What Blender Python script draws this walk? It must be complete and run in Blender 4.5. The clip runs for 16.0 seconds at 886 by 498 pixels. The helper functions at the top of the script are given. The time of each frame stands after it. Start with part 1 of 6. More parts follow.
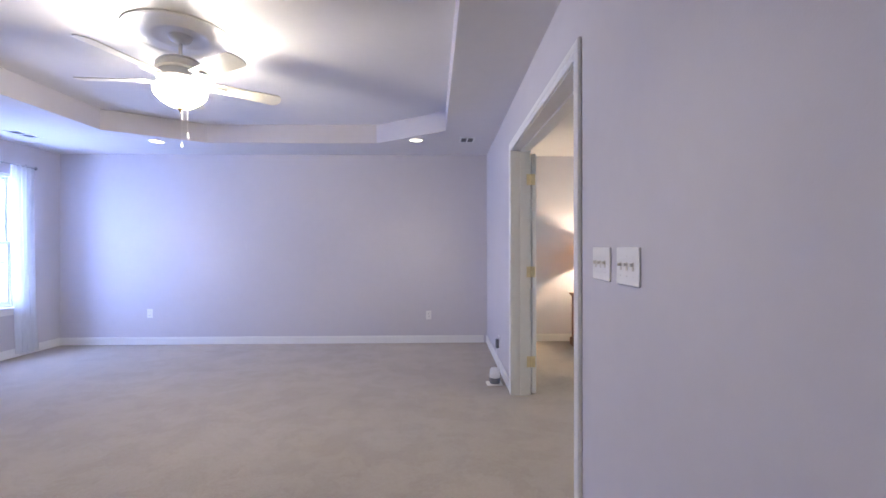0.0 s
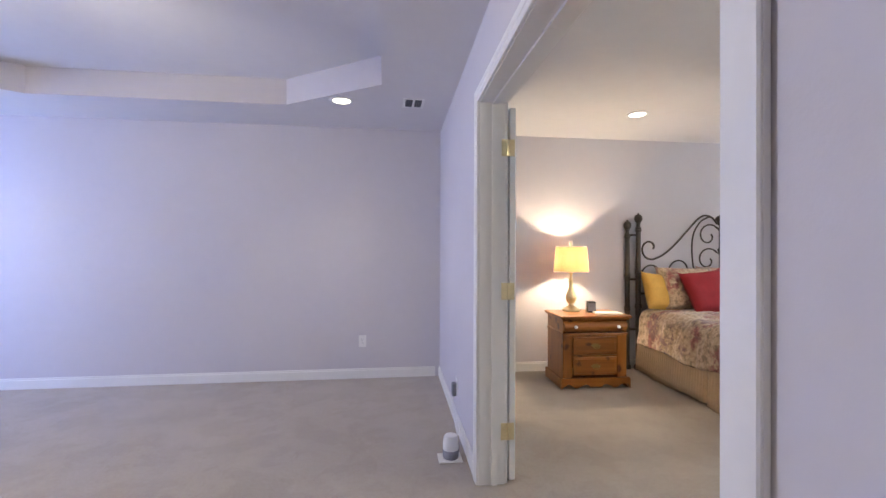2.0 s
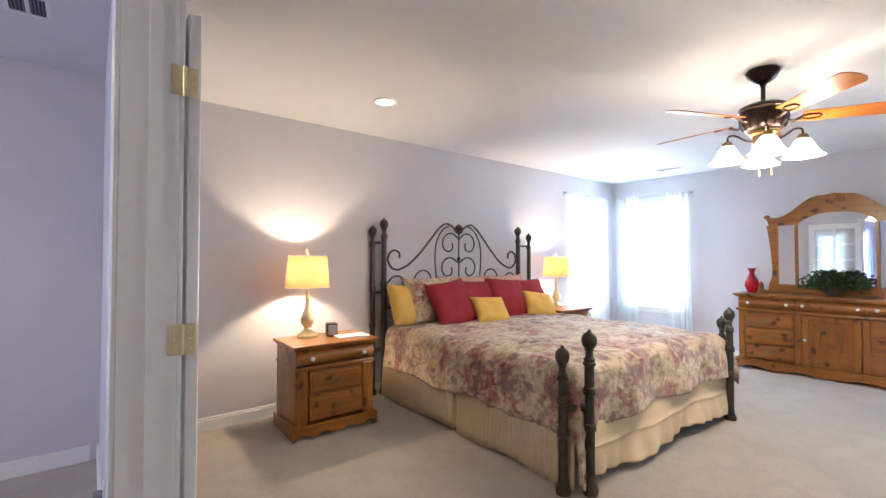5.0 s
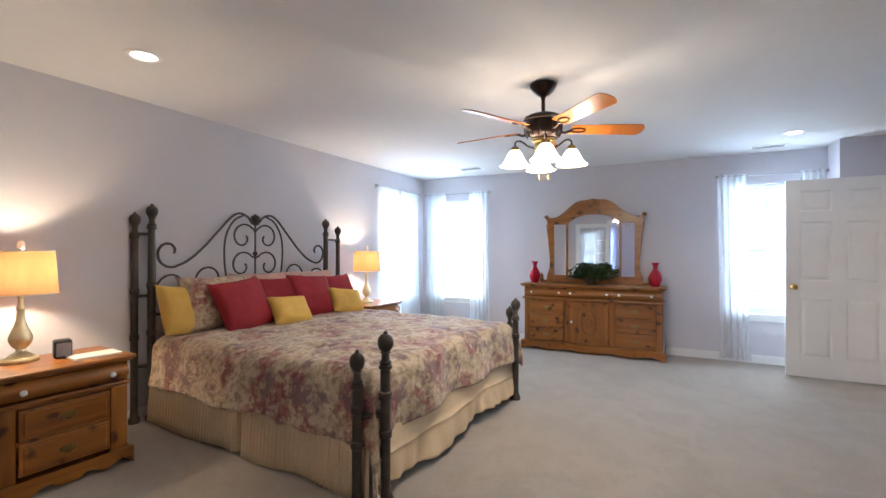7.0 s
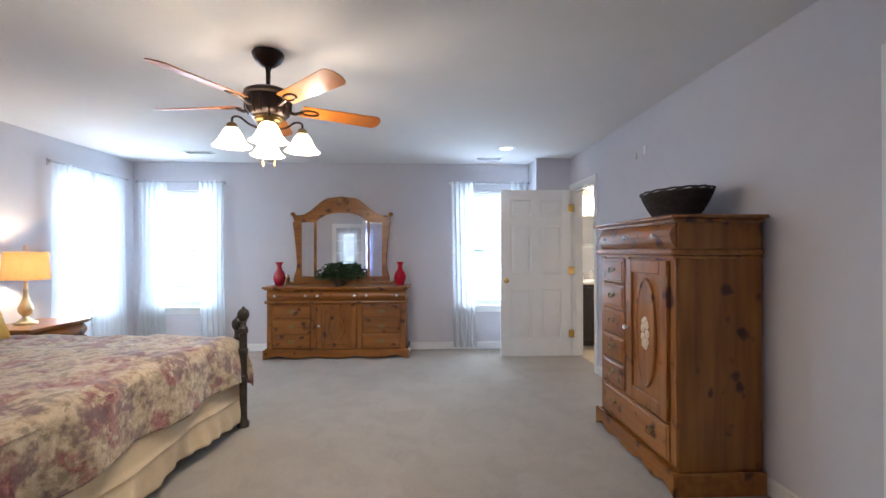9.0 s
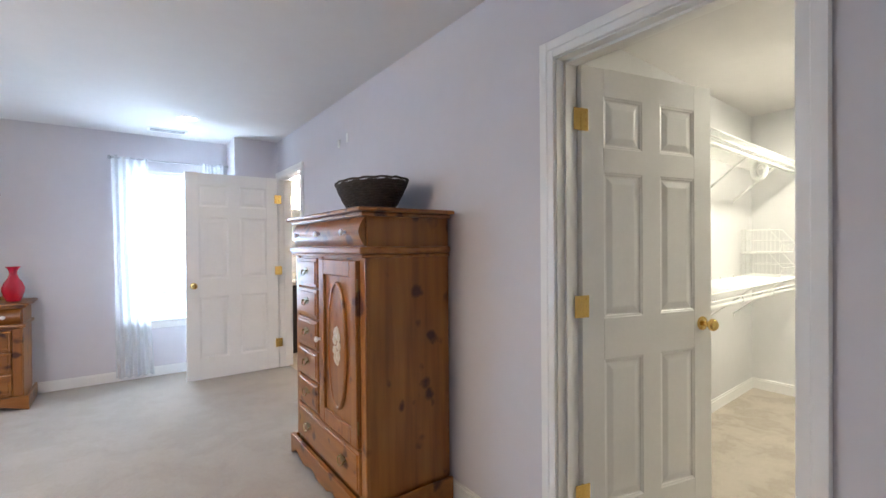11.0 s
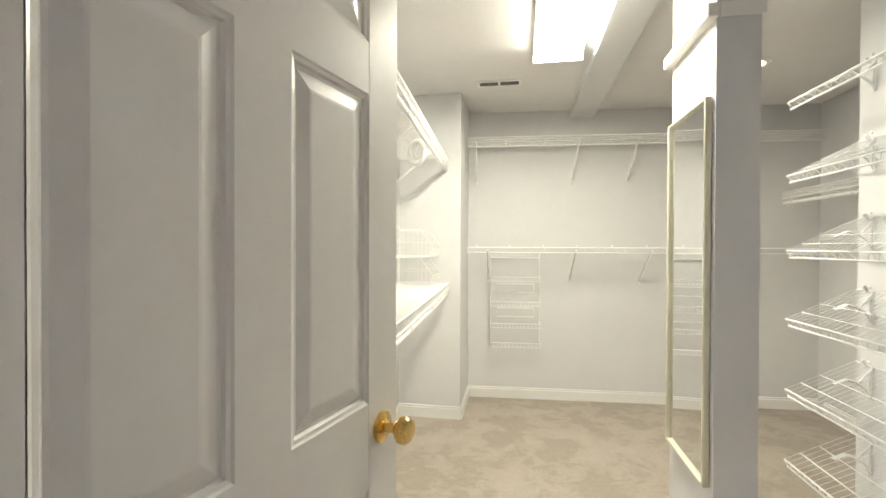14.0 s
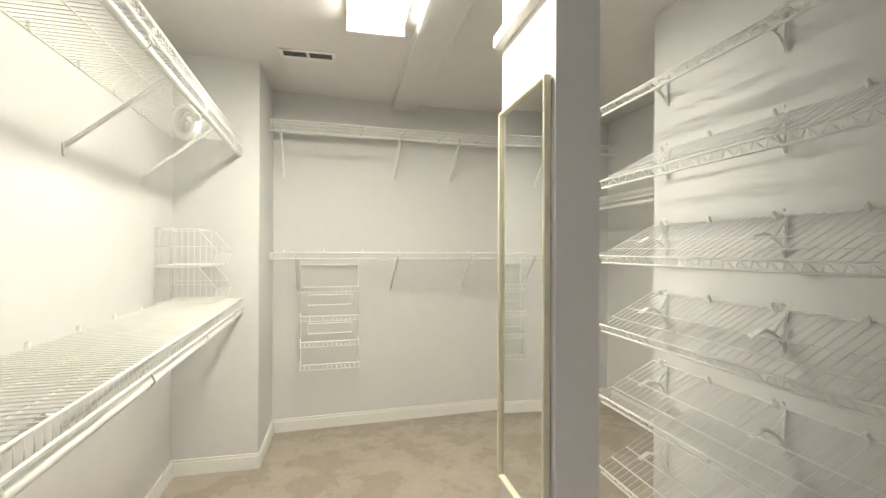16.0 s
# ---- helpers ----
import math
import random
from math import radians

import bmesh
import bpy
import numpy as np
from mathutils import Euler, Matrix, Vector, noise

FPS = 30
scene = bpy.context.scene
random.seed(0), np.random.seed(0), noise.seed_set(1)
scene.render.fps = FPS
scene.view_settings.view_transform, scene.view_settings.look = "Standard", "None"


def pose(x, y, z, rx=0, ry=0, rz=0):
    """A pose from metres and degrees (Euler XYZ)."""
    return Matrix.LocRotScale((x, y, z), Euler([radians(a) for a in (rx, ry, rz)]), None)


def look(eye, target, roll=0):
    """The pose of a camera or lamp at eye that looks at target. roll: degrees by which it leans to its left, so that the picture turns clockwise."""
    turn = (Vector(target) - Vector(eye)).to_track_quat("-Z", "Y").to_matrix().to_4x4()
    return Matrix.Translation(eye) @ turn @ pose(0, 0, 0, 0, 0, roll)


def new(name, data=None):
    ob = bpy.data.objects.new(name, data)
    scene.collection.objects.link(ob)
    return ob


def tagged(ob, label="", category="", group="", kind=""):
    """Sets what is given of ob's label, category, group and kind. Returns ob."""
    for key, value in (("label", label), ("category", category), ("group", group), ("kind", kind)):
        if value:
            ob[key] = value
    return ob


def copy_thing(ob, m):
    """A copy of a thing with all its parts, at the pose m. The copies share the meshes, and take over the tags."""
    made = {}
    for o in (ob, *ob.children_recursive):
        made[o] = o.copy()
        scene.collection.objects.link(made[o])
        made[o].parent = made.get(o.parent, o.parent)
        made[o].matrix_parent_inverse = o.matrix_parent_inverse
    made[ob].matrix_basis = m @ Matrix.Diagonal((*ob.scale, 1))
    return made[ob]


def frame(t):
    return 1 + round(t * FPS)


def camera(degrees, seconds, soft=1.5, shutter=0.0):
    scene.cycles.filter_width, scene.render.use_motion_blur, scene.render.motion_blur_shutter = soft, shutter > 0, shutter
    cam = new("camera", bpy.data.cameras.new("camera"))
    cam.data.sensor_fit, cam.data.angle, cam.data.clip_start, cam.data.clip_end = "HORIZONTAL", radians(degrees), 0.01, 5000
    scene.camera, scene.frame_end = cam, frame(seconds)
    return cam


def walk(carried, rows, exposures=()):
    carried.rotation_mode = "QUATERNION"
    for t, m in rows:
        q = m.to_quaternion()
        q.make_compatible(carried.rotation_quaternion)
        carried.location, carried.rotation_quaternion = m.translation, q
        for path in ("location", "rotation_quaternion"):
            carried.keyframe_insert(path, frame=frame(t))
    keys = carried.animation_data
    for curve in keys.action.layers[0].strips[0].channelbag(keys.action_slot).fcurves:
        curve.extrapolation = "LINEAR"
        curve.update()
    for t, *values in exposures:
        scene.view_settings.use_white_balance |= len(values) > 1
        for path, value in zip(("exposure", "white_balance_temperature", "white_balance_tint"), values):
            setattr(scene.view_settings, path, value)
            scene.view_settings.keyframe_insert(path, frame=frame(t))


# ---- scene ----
cam = camera(90.1, 16.0)
PATH = [
    (0, (0.056, -0.154, 1.23), (0.102, 1.846, 1.226), -0.1),
    (0.5, (0.072, 0.176, 1.216), (0.141, 2.175, 1.224), -0.1),
    (1, (0.106, 0.54, 1.223), (0.214, 2.537, 1.234), -0.1),
    (1.5, (0.163, 0.882, 1.229), (0.3, 2.877, 1.239), 0.2),
    (2, (0.226, 1.21, 1.246), (0.481, 3.193, 1.254), 0.2),
    (2.5, (0.277, 1.436, 1.243), (0.64, 3.403, 1.258), 0.2),
    (3, (0.354, 1.648, 1.239), (0.878, 3.578, 1.259), 0.2),
    (3.5, (0.425, 1.823, 1.239), (1.149, 3.687, 1.262), 0.2),
    (4, (0.516, 1.957, 1.263), (1.436, 3.733, 1.284), 0.3),
    (4.2, (0.545, 1.988, 1.267), (1.55, 3.717, 1.291), 0.2),
    (6.3, (0.756, 2.038, 1.271), (2.35, 3.246, 1.296), -0.0),
    (6.5, (0.785, 2.05, 1.297), (2.427, 3.192, 1.308), 0.0),
    (7, (0.899, 2.051, 1.296), (2.674, 2.974, 1.304), 0.1),
    (7.5, (1.006, 2.07, 1.277), (2.882, 2.762, 1.287), 0.1),
    (8, (1.069, 2.044, 1.273), (3.018, 2.493, 1.283), 0.0),
    (8.5, (1.175, 2.008, 1.271), (3.164, 2.214, 1.283), 0.0),
    (9, (1.303, 1.939, 1.29), (3.301, 1.854, 1.299), -0.1),
    (9.5, (1.387, 1.85, 1.292), (3.355, 1.495, 1.299), -0.1),
    (10, (1.493, 1.73, 1.281), (3.386, 1.083, 1.287), -0.2),
    (10.2, (1.528, 1.708, 1.288), (3.378, 0.948, 1.288), -0.3),
    (12.3, (2.196, 0.947, 1.307), (3.31, -0.715, 1.286), -0.1),
    (12.5, (2.24, 0.868, 1.308), (3.271, -0.846, 1.285), -0.0),
    (13, (2.358, 0.634, 1.315), (3.149, -1.202, 1.29), 0.1),
    (13.5, (2.419, 0.424, 1.309), (2.968, -1.499, 1.286), 0.1),
    (14, (2.44, 0.186, 1.306), (2.784, -1.784, 1.289), 0.2),
    (14.5, (2.437, 0.01, 1.296), (2.601, -1.983, 1.282), 0.2),
    (15, (2.431, -0.128, 1.301), (2.377, -2.128, 1.297), 0.3),
    (15.5, (2.402, -0.213, 1.309), (2.139, -2.196, 1.309), 0.3),
    (16, (2.376, -0.266, 1.313), (1.944, -2.219, 1.316), 0.2),
]
W_DAY = 84.0
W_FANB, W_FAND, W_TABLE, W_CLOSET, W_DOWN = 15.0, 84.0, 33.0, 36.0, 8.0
W_DEN_DAY = 104.0
EXPO = [0.44, 0.56, -0.06, 0.04, 0.43, 0.09]
walk(cam, [(t, look(eye, target, roll)) for t, eye, target, roll in PATH],
     exposures=[(0.0, EXPO[0]), (4.0, EXPO[1]), (7.0, EXPO[2]), (9.0, -0.24), (10.0, EXPO[3]), (12.5, EXPO[4]), (16.0, EXPO[5])])

# ---- world and lights ----
world = bpy.data.worlds.new("world")
scene.world = world
world.use_nodes = True
wn = world.node_tree.nodes
sky = wn.new("ShaderNodeTexSky")
sky.sky_type = "NISHITA"
sky.sun_disc = False
sky.sun_elevation = radians(50)
sky.sun_rotation = radians(200)
wn["Background"].inputs["Strength"].default_value = 0.12
world.node_tree.links.new(sky.outputs[0], wn["Background"].inputs["Color"])

DAY = (0.55, 0.74, 1.0)
WARM = (1.0, 0.80, 0.56)
SOFTW = (1.0, 0.90, 0.77)


def area(name, m, sx, sy, watts, color):
    d = bpy.data.lights.new(name, "AREA")
    d.shape, d.size, d.size_y, d.energy, d.color = "RECTANGLE", sx, sy, watts, color
    ob = new(name, d)
    ob.matrix_basis = m
    return ob


def point(name, p, watts, color, radius=0.04):
    d = bpy.data.lights.new(name, "POINT")
    d.energy, d.color, d.shadow_soft_size = watts, color, radius
    ob = new(name, d)
    ob.location = p
    return ob


def spot(name, p, watts, color):
    d = bpy.data.lights.new(name, "SPOT")
    d.energy, d.color, d.shadow_soft_size, d.spot_size, d.spot_blend = watts, color, 0.05, radians(110), 0.8
    ob = new(name, d)
    ob.location = p
    return ob


# daylight in the window openings
area("daylight", look((6.34, 5.84, 1.33), (6.34, 4.0, 1.1)), 0.80, 1.50, W_DAY, DAY)
area("daylight", look((7.31, 5.02, 1.33), (5.0, 5.02, 1.1)), 0.80, 1.50, W_DAY, DAY)
area("daylight", look((7.31, 1.08, 1.33), (5.0, 1.08, 1.1)), 0.72, 1.50, W_DAY, DAY)
area("daylight", look((-4.88, 4.55, 1.33), (-2.0, 4.75, 1.1)), 0.94, 1.50, W_DEN_DAY, (0.29, 0.41, 1.0))
# lamps of the place, and two added den downlights
FAN_B = (3.90, 2.84)       # bedroom fan
FAN_D = (-1.62, 2.83)      # den fan
for k in range(4):
    a = radians(20 + 90 * k)
    point("fan_bulb", (FAN_B[0] + 0.19 * math.cos(a), FAN_B[1] + 0.19 * math.sin(a), 1.90), W_FANB, SOFTW, 0.03)
for s in (-1, 1):
    point("fan_bulb", (FAN_D[0] + 0.085 * s, FAN_D[1] + 0.04 * s, 2.262), W_FAND / 2, (1.0, 0.92, 0.84), 0.03)
point("table_bulb", (2.03, 5.36, 1.17), W_TABLE, WARM, 0.03)
point("table_bulb", (5.30, 5.40, 1.17), W_TABLE, WARM, 0.03)
area("closet_tube", look((2.235, -2.02, 2.345), (2.235, -2.02, 0)), 0.26, 0.80, W_CLOSET, (1.0, 0.955, 0.78))
point("vanity_bulb", (7.40, -0.30, 1.92), 95, SOFTW, 0.06)
# Den pair at y 0.85: unseen, added to brighten the east wall
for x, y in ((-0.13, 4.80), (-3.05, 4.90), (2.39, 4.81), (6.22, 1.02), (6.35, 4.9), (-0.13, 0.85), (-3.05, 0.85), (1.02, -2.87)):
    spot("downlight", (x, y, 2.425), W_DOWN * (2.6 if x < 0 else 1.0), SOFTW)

# ---- materials ----
def node_mat(name):
    m = bpy.data.materials.new(name)
    m.use_nodes = True
    nt = m.node_tree
    return m, nt, nt.nodes["Principled BSDF"]


def coords(nt, scale=(1, 1, 1), rot=(0, 0, 0)):
    tc = nt.nodes.new("ShaderNodeTexCoord")
    mp = nt.nodes.new("ShaderNodeMapping")
    mp.inputs["Scale"].default_value = scale
    mp.inputs["Rotation"].default_value = rot
    nt.links.new(tc.outputs["Object"], mp.inputs["Vector"])
    return mp.outputs["Vector"]


def noise_tex(nt, vec, scale, detail=4.0, rough=0.55):
    n = nt.nodes.new("ShaderNodeTexNoise")
    n.inputs["Scale"].default_value, n.inputs["Detail"].default_value, n.inputs["Roughness"].default_value = scale, detail, rough
    nt.links.new(vec, n.inputs["Vector"])
    return n.outputs["Fac"]


def ramp(nt, fac, stops):
    r = nt.nodes.new("ShaderNodeValToRGB")
    els = r.color_ramp.elements
    while len(els) < len(stops):
        els.new(0.5)
    for e, (p, c) in zip(els, stops):
        e.position, e.color = p, (*c, 1)
    nt.links.new(fac, r.inputs["Fac"])
    return r.outputs["Color"]


def mixed(nt, fac, a, b, mode="MIX"):
    n = nt.nodes.new("ShaderNodeMix")
    n.data_type, n.blend_type = "RGBA", mode
    for sock, v in ((n.inputs[0], fac), (n.inputs[6], a), (n.inputs[7], b)):
        if isinstance(v, (int, float)):
            sock.default_value = v
        elif isinstance(v, tuple):
            sock.default_value = (*v, 1)
        else:
            nt.links.new(v, sock)
    return n.outputs[2]


def bump(nt, bsdf, height, strength, dist):
    b = nt.nodes.new("ShaderNodeBump")
    b.inputs["Strength"].default_value, b.inputs["Distance"].default_value = strength, dist
    nt.links.new(height, b.inputs["Height"])
    nt.links.new(b.outputs["Normal"], bsdf.inputs["Normal"])


def plain(name, color, rough=0.5, metal=0.0, var=0.06, scale=6.0, bump_scale=0.0, bump_str=0.1, spec=0.5):
    m, nt, p = node_mat(name)
    v = coords(nt)
    lo = tuple(c * (1 - var) for c in color)
    hi = tuple(min(1.0, c * (1 + var)) for c in color)
    n1, n2 = noise_tex(nt, v, scale, 5), noise_tex(nt, v, scale * 9, 3)
    c1 = ramp(nt, n1, [(0.3, lo), (0.7, hi)])
    c2 = mixed(nt, 0.35, c1, ramp(nt, n2, [(0.3, lo), (0.7, hi)]))
    nt.links.new(c2, p.inputs["Base Color"])
    p.inputs["Roughness"].default_value, p.inputs["Metallic"].default_value = rough, metal
    p.inputs["Specular IOR Level"].default_value = spec
    if bump_scale:
        bump(nt, p, noise_tex(nt, v, bump_scale, 3), bump_str, 0.004)
    return m


def pine(name, axis):
    """Knotty pine with the grain along the axis given."""
    m, nt, p = node_mat(name)
    s = [9.0, 9.0, 9.0]
    s[axis] = 0.7
    v = coords(nt, tuple(s))
    grain = noise_tex(nt, v, 2.2, 6, 0.5)
    c = ramp(nt, grain, [(0.25, (0.19, 0.063, 0.009)), (0.5, (0.30, 0.108, 0.017)), (0.75, (0.39, 0.152, 0.029))])
    k = [8.5, 8.5, 8.5]
    k[axis] = 7.0
    kv0 = coords(nt, tuple(k), (0.2, 0.3, 0.1))
    kw = nt.nodes.new("ShaderNodeTexNoise")
    kw.inputs["Scale"].default_value, kw.inputs["Detail"].default_value = 0.9, 4.0
    nt.links.new(kv0, kw.inputs["Vector"])
    ka = nt.nodes.new("ShaderNodeVectorMath")
    ka.operation = "MULTIPLY_ADD"
    nt.links.new(kw.outputs["Color"], ka.inputs[0])
    ka.inputs[1].default_value = (1.1, 1.1, 1.1)
    nt.links.new(kv0, ka.inputs[2])
    kv = ka.outputs[0]
    vor = nt.nodes.new("ShaderNodeTexVoronoi")
    vor.inputs["Scale"].default_value = 1.0
    nt.links.new(kv, vor.inputs["Vector"])
    knot = ramp(nt, vor.outputs["Distance"], [(0.15, (1, 1, 1)), (0.22, (0.65, 0.65, 0.65)), (0.30, (0, 0, 0))])
    some = ramp(nt, noise_tex(nt, coords(nt), 4.7, 2), [(0.41, (0, 0, 0)), (0.49, (1, 1, 1))])
    c = mixed(nt, mixed(nt, 1.0, knot, some, "MULTIPLY"), c, (0.065, 0.013, 0.003))
    big = noise_tex(nt, coords(nt), 2.0, 3)
    c = mixed(nt, 0.6, c, ramp(nt, big, [(0.3, (0.68, 0.60, 0.54)), (0.7, (1, 1, 1))]), "MULTIPLY")
    nt.links.new(c, p.inputs["Base Color"])
    p.inputs["Roughness"].default_value = 0.32
    p.inputs["Coat Weight"].default_value, p.inputs["Coat Roughness"].default_value = 0.25, 0.22
    bump(nt, p, grain, 0.12, 0.003)
    return m


def carpet_mat(name, marks):
    """Cut pile; marks is how strongly footprints and brushed patches show."""
    m, nt, p = node_mat(name)
    v = coords(nt)
    warp = nt.nodes.new("ShaderNodeTexNoise")
    warp.inputs["Scale"].default_value, warp.inputs["Detail"].default_value = 5.0, 3.0
    nt.links.new(v, warp.inputs["Vector"])
    wv = nt.nodes.new("ShaderNodeVectorMath")
    wv.operation = "MULTIPLY_ADD"
    nt.links.new(warp.outputs["Color"], wv.inputs[0])
    wv.inputs[1].default_value = (0.22, 0.22, 0.0)
    nt.links.new(v, wv.inputs[2])
    big = noise_tex(nt, v, 1.3, 4, 0.55)
    tread = noise_tex(nt, wv.outputs[0], 3.6, 5, 0.68)
    fine = noise_tex(nt, v, 260.0, 2)
    clump = noise_tex(nt, v, 55.0, 4, 0.7)
    c = ramp(nt, big, [(0.38, (0.35, 0.305, 0.262)), (0.62, (0.42, 0.37, 0.32))])
    c = mixed(nt, marks, c, ramp(nt, tread, [(0.36, (0.50, 0.44, 0.37)), (0.49, (0.44, 0.385, 0.315)), (0.55, (0.30, 0.25, 0.185)), (0.68, (0.36, 0.31, 0.24))]))
    c = mixed(nt, 0.22, c, ramp(nt, clump, [(0.35, (0.25, 0.215, 0.18)), (0.65, (0.54, 0.475, 0.41))]))
    c = mixed(nt, 0.30, c, ramp(nt, fine, [(0.3, (0.24, 0.21, 0.18)), (0.7, (0.52, 0.46, 0.40))]))
    nt.links.new(c, p.inputs["Base Color"])
    p.inputs["Roughness"].default_value, p.inputs["Specular IOR Level"].default_value = 0.95, 0.1
    p.inputs["Sheen Weight"].default_value = 0.2
    bump(nt, p, mixed(nt, 0.4, fine, clump), 0.7, 0.008)
    return m


def floral_mat():
    m, nt, p = node_mat("floral_cotton")
    v = coords(nt)
    warp = nt.nodes.new("ShaderNodeTexNoise")
    warp.inputs["Scale"].default_value, warp.inputs["Detail"].default_value = 7.0, 4.0
    nt.links.new(v, warp.inputs["Vector"])
    wv = nt.nodes.new("ShaderNodeVectorMath")
    wv.operation = "MULTIPLY_ADD"
    nt.links.new(warp.outputs["Color"], wv.inputs[0])
    wv.inputs[1].default_value = (0.10, 0.10, 0.10)
    nt.links.new(v, wv.inputs[2])
    v2 = wv.outputs[0]
    base = ramp(nt, noise_tex(nt, v2, 26.0, 5, 0.7), [(0.34, (0.27, 0.19, 0.12)), (0.47, (0.445, 0.33, 0.215)), (0.66, (0.58, 0.455, 0.32))])
    leaf = ramp(nt, noise_tex(nt, coords(nt, (1, 1, 1), (1.5, 0.2, 0.3)), 19.0, 5, 0.62), [(0.53, (0, 0, 0)), (0.60, (0.8, 0.8, 0.8))])
    c = mixed(nt, leaf, base, (0.21, 0.155, 0.095))
    petal = ramp(nt, noise_tex(nt, v2, 17.0, 5, 0.65), [(0.40, (0, 0, 0)), (0.50, (1, 1, 1))])
    bunch = ramp(nt, noise_tex(nt, v2, 4.6, 3, 0.5), [(0.52, (0, 0, 0)), (0.60, (1, 1, 1))])
    c = mixed(nt, mixed(nt, 1.0, petal, bunch, "MULTIPLY"), c, ramp(nt, noise_tex(nt, v2, 30.0, 4), [(0.35, (0.15, 0.032, 0.038)), (0.62, (0.36, 0.15, 0.12))]))
    spray = ramp(nt, noise_tex(nt, coords(nt, (1, 1, 1), (0.5, 0.9, 1.3)), 5.2, 4, 0.6), [(0.53, (0, 0, 0)), (0.60, (0.9, 0.9, 0.9))])
    c = mixed(nt, mixed(nt, 1.0, petal, spray, "MULTIPLY"), c, (0.17, 0.095, 0.10))
    nt.links.new(c, p.inputs["Base Color"])
    p.inputs["Roughness"].default_value, p.inputs["Sheen Weight"].default_value = 0.75, 0.25
    bump(nt, p, noise_tex(nt, v, 22.0, 4), 0.35, 0.02)
    return m


def see_through(name, color, clear, glow=0.0, translucent=0.5):
    """Thin cloth or frosted glass: part clear, part translucent, part diffuse; glow for lit glass."""
    m = bpy.data.materials.new(name)
    m.use_nodes = True
    nt = m.node_tree
    nt.nodes.remove(nt.nodes["Principled BSDF"])
    out = nt.nodes["Material Output"]
    tr, tl, df = nt.nodes.new("ShaderNodeBsdfTransparent"), nt.nodes.new("ShaderNodeBsdfTranslucent"), nt.nodes.new("ShaderNodeBsdfDiffuse")
    weave = noise_tex(nt, coords(nt, (1, 1, 0.2)), 30.0, 4)
    col = ramp(nt, weave, [(0.3, tuple(c * 0.9 for c in color)), (0.7, color)])
    nt.links.new(col, tl.inputs["Color"])
    nt.links.new(col, df.inputs["Color"])
    a, b = nt.nodes.new("ShaderNodeMixShader"), nt.nodes.new("ShaderNodeMixShader")
    a.inputs[0].default_value, b.inputs[0].default_value = translucent, clear
    nt.links.new(df.outputs[0], a.inputs[1])
    nt.links.new(tl.outputs[0], a.inputs[2])
    nt.links.new(a.outputs[0], b.inputs[1])
    nt.links.new(tr.outputs[0], b.inputs[2])
    last = b.outputs[0]
    if glow:
        em, add = nt.nodes.new("ShaderNodeEmission"), nt.nodes.new("ShaderNodeAddShader")
        em.inputs["Color"].default_value, em.inputs["Strength"].default_value = (*color, 1), glow
        nt.links.new(last, add.inputs[0])
        nt.links.new(em.outputs[0], add.inputs[1])
        last = add.outputs[0]
    nt.links.new(last, out.inputs["Surface"])
    return m


def pane_glass():
    m = bpy.data.materials.new("window_glass")
    m.use_nodes = True
    nt = m.node_tree
    nt.nodes.remove(nt.nodes["Principled BSDF"])
    tr, gl, mx, fr = (nt.nodes.new("ShaderNode" + k) for k in ("BsdfTransparent", "BsdfGlossy", "MixShader", "Value"))
    gl.inputs["Roughness"].default_value = 0.02
    fr.outputs[0].default_value = 0.07
    nt.links.new(fr.outputs[0], mx.inputs[0])
    nt.links.new(tr.outputs[0], mx.inputs[1])
    nt.links.new(gl.outputs[0], mx.inputs[2])
    nt.links.new(mx.outputs[0], nt.nodes["Material Output"].inputs["Surface"])
    return m


def glow_mat(name, color, strength):
    m = bpy.data.materials.new(name)
    m.use_nodes = True
    nt = m.node_tree
    nt.nodes.remove(nt.nodes["Principled BSDF"])
    em = nt.nodes.new("ShaderNodeEmission")
    em.inputs["Color"].default_value, em.inputs["Strength"].default_value = (*color, 1), strength
    nt.links.new(em.outputs[0], nt.nodes["Material Output"].inputs["Surface"])
    return m


M_WALL = plain("wall_paint", (0.605, 0.58, 0.61), 0.7, var=0.025, scale=1.5, bump_scale=160, bump_str=0.08, spec=0.25)
M_CLOSET = plain("closet_paint", (0.672, 0.668, 0.668), 0.7, var=0.03, scale=1.5, bump_scale=160, bump_str=0.08, spec=0.25)
M_CEIL = plain("ceiling_paint", (0.74, 0.72, 0.71), 0.85, var=0.03, scale=1.2, bump_scale=120, bump_str=0.1, spec=0.2)
M_TRIM = plain("white_trim_paint", (0.80, 0.79, 0.77), 0.35, var=0.03, scale=4, bump_scale=30, bump_str=0.03)
M_DOOR = plain("white_door_paint", (0.82, 0.81, 0.785), 0.3, var=0.03, scale=5, bump_scale=70, bump_str=0.05)
M_CARPET = carpet_mat("carpet", 0.32)
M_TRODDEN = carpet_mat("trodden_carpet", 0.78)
M_PINE_X, M_PINE_Y, M_PINE_Z = pine("knotty_pine_x", 0), pine("knotty_pine_y", 1), pine("knotty_pine_z", 2)
M_IRON = plain("bronzed_iron", (0.075, 0.062, 0.052), 0.45, 0.7, var=0.35, scale=14, bump_scale=60, bump_str=0.2)
M_BRASS = plain("polished_brass", (0.83, 0.58, 0.20), 0.18, 1.0, var=0.08, scale=10)
M_SATIN = plain("satin_brass", (0.74, 0.64, 0.40), 0.38, 0.85, var=0.12, scale=25)
M_STEEL = plain("dull_steel", (0.42, 0.42, 0.43), 0.4, 0.7, var=0.1, scale=12)
M_AGED = plain("antique_brass", (0.27, 0.19, 0.085), 0.35, 1.0, var=0.2, scale=20)
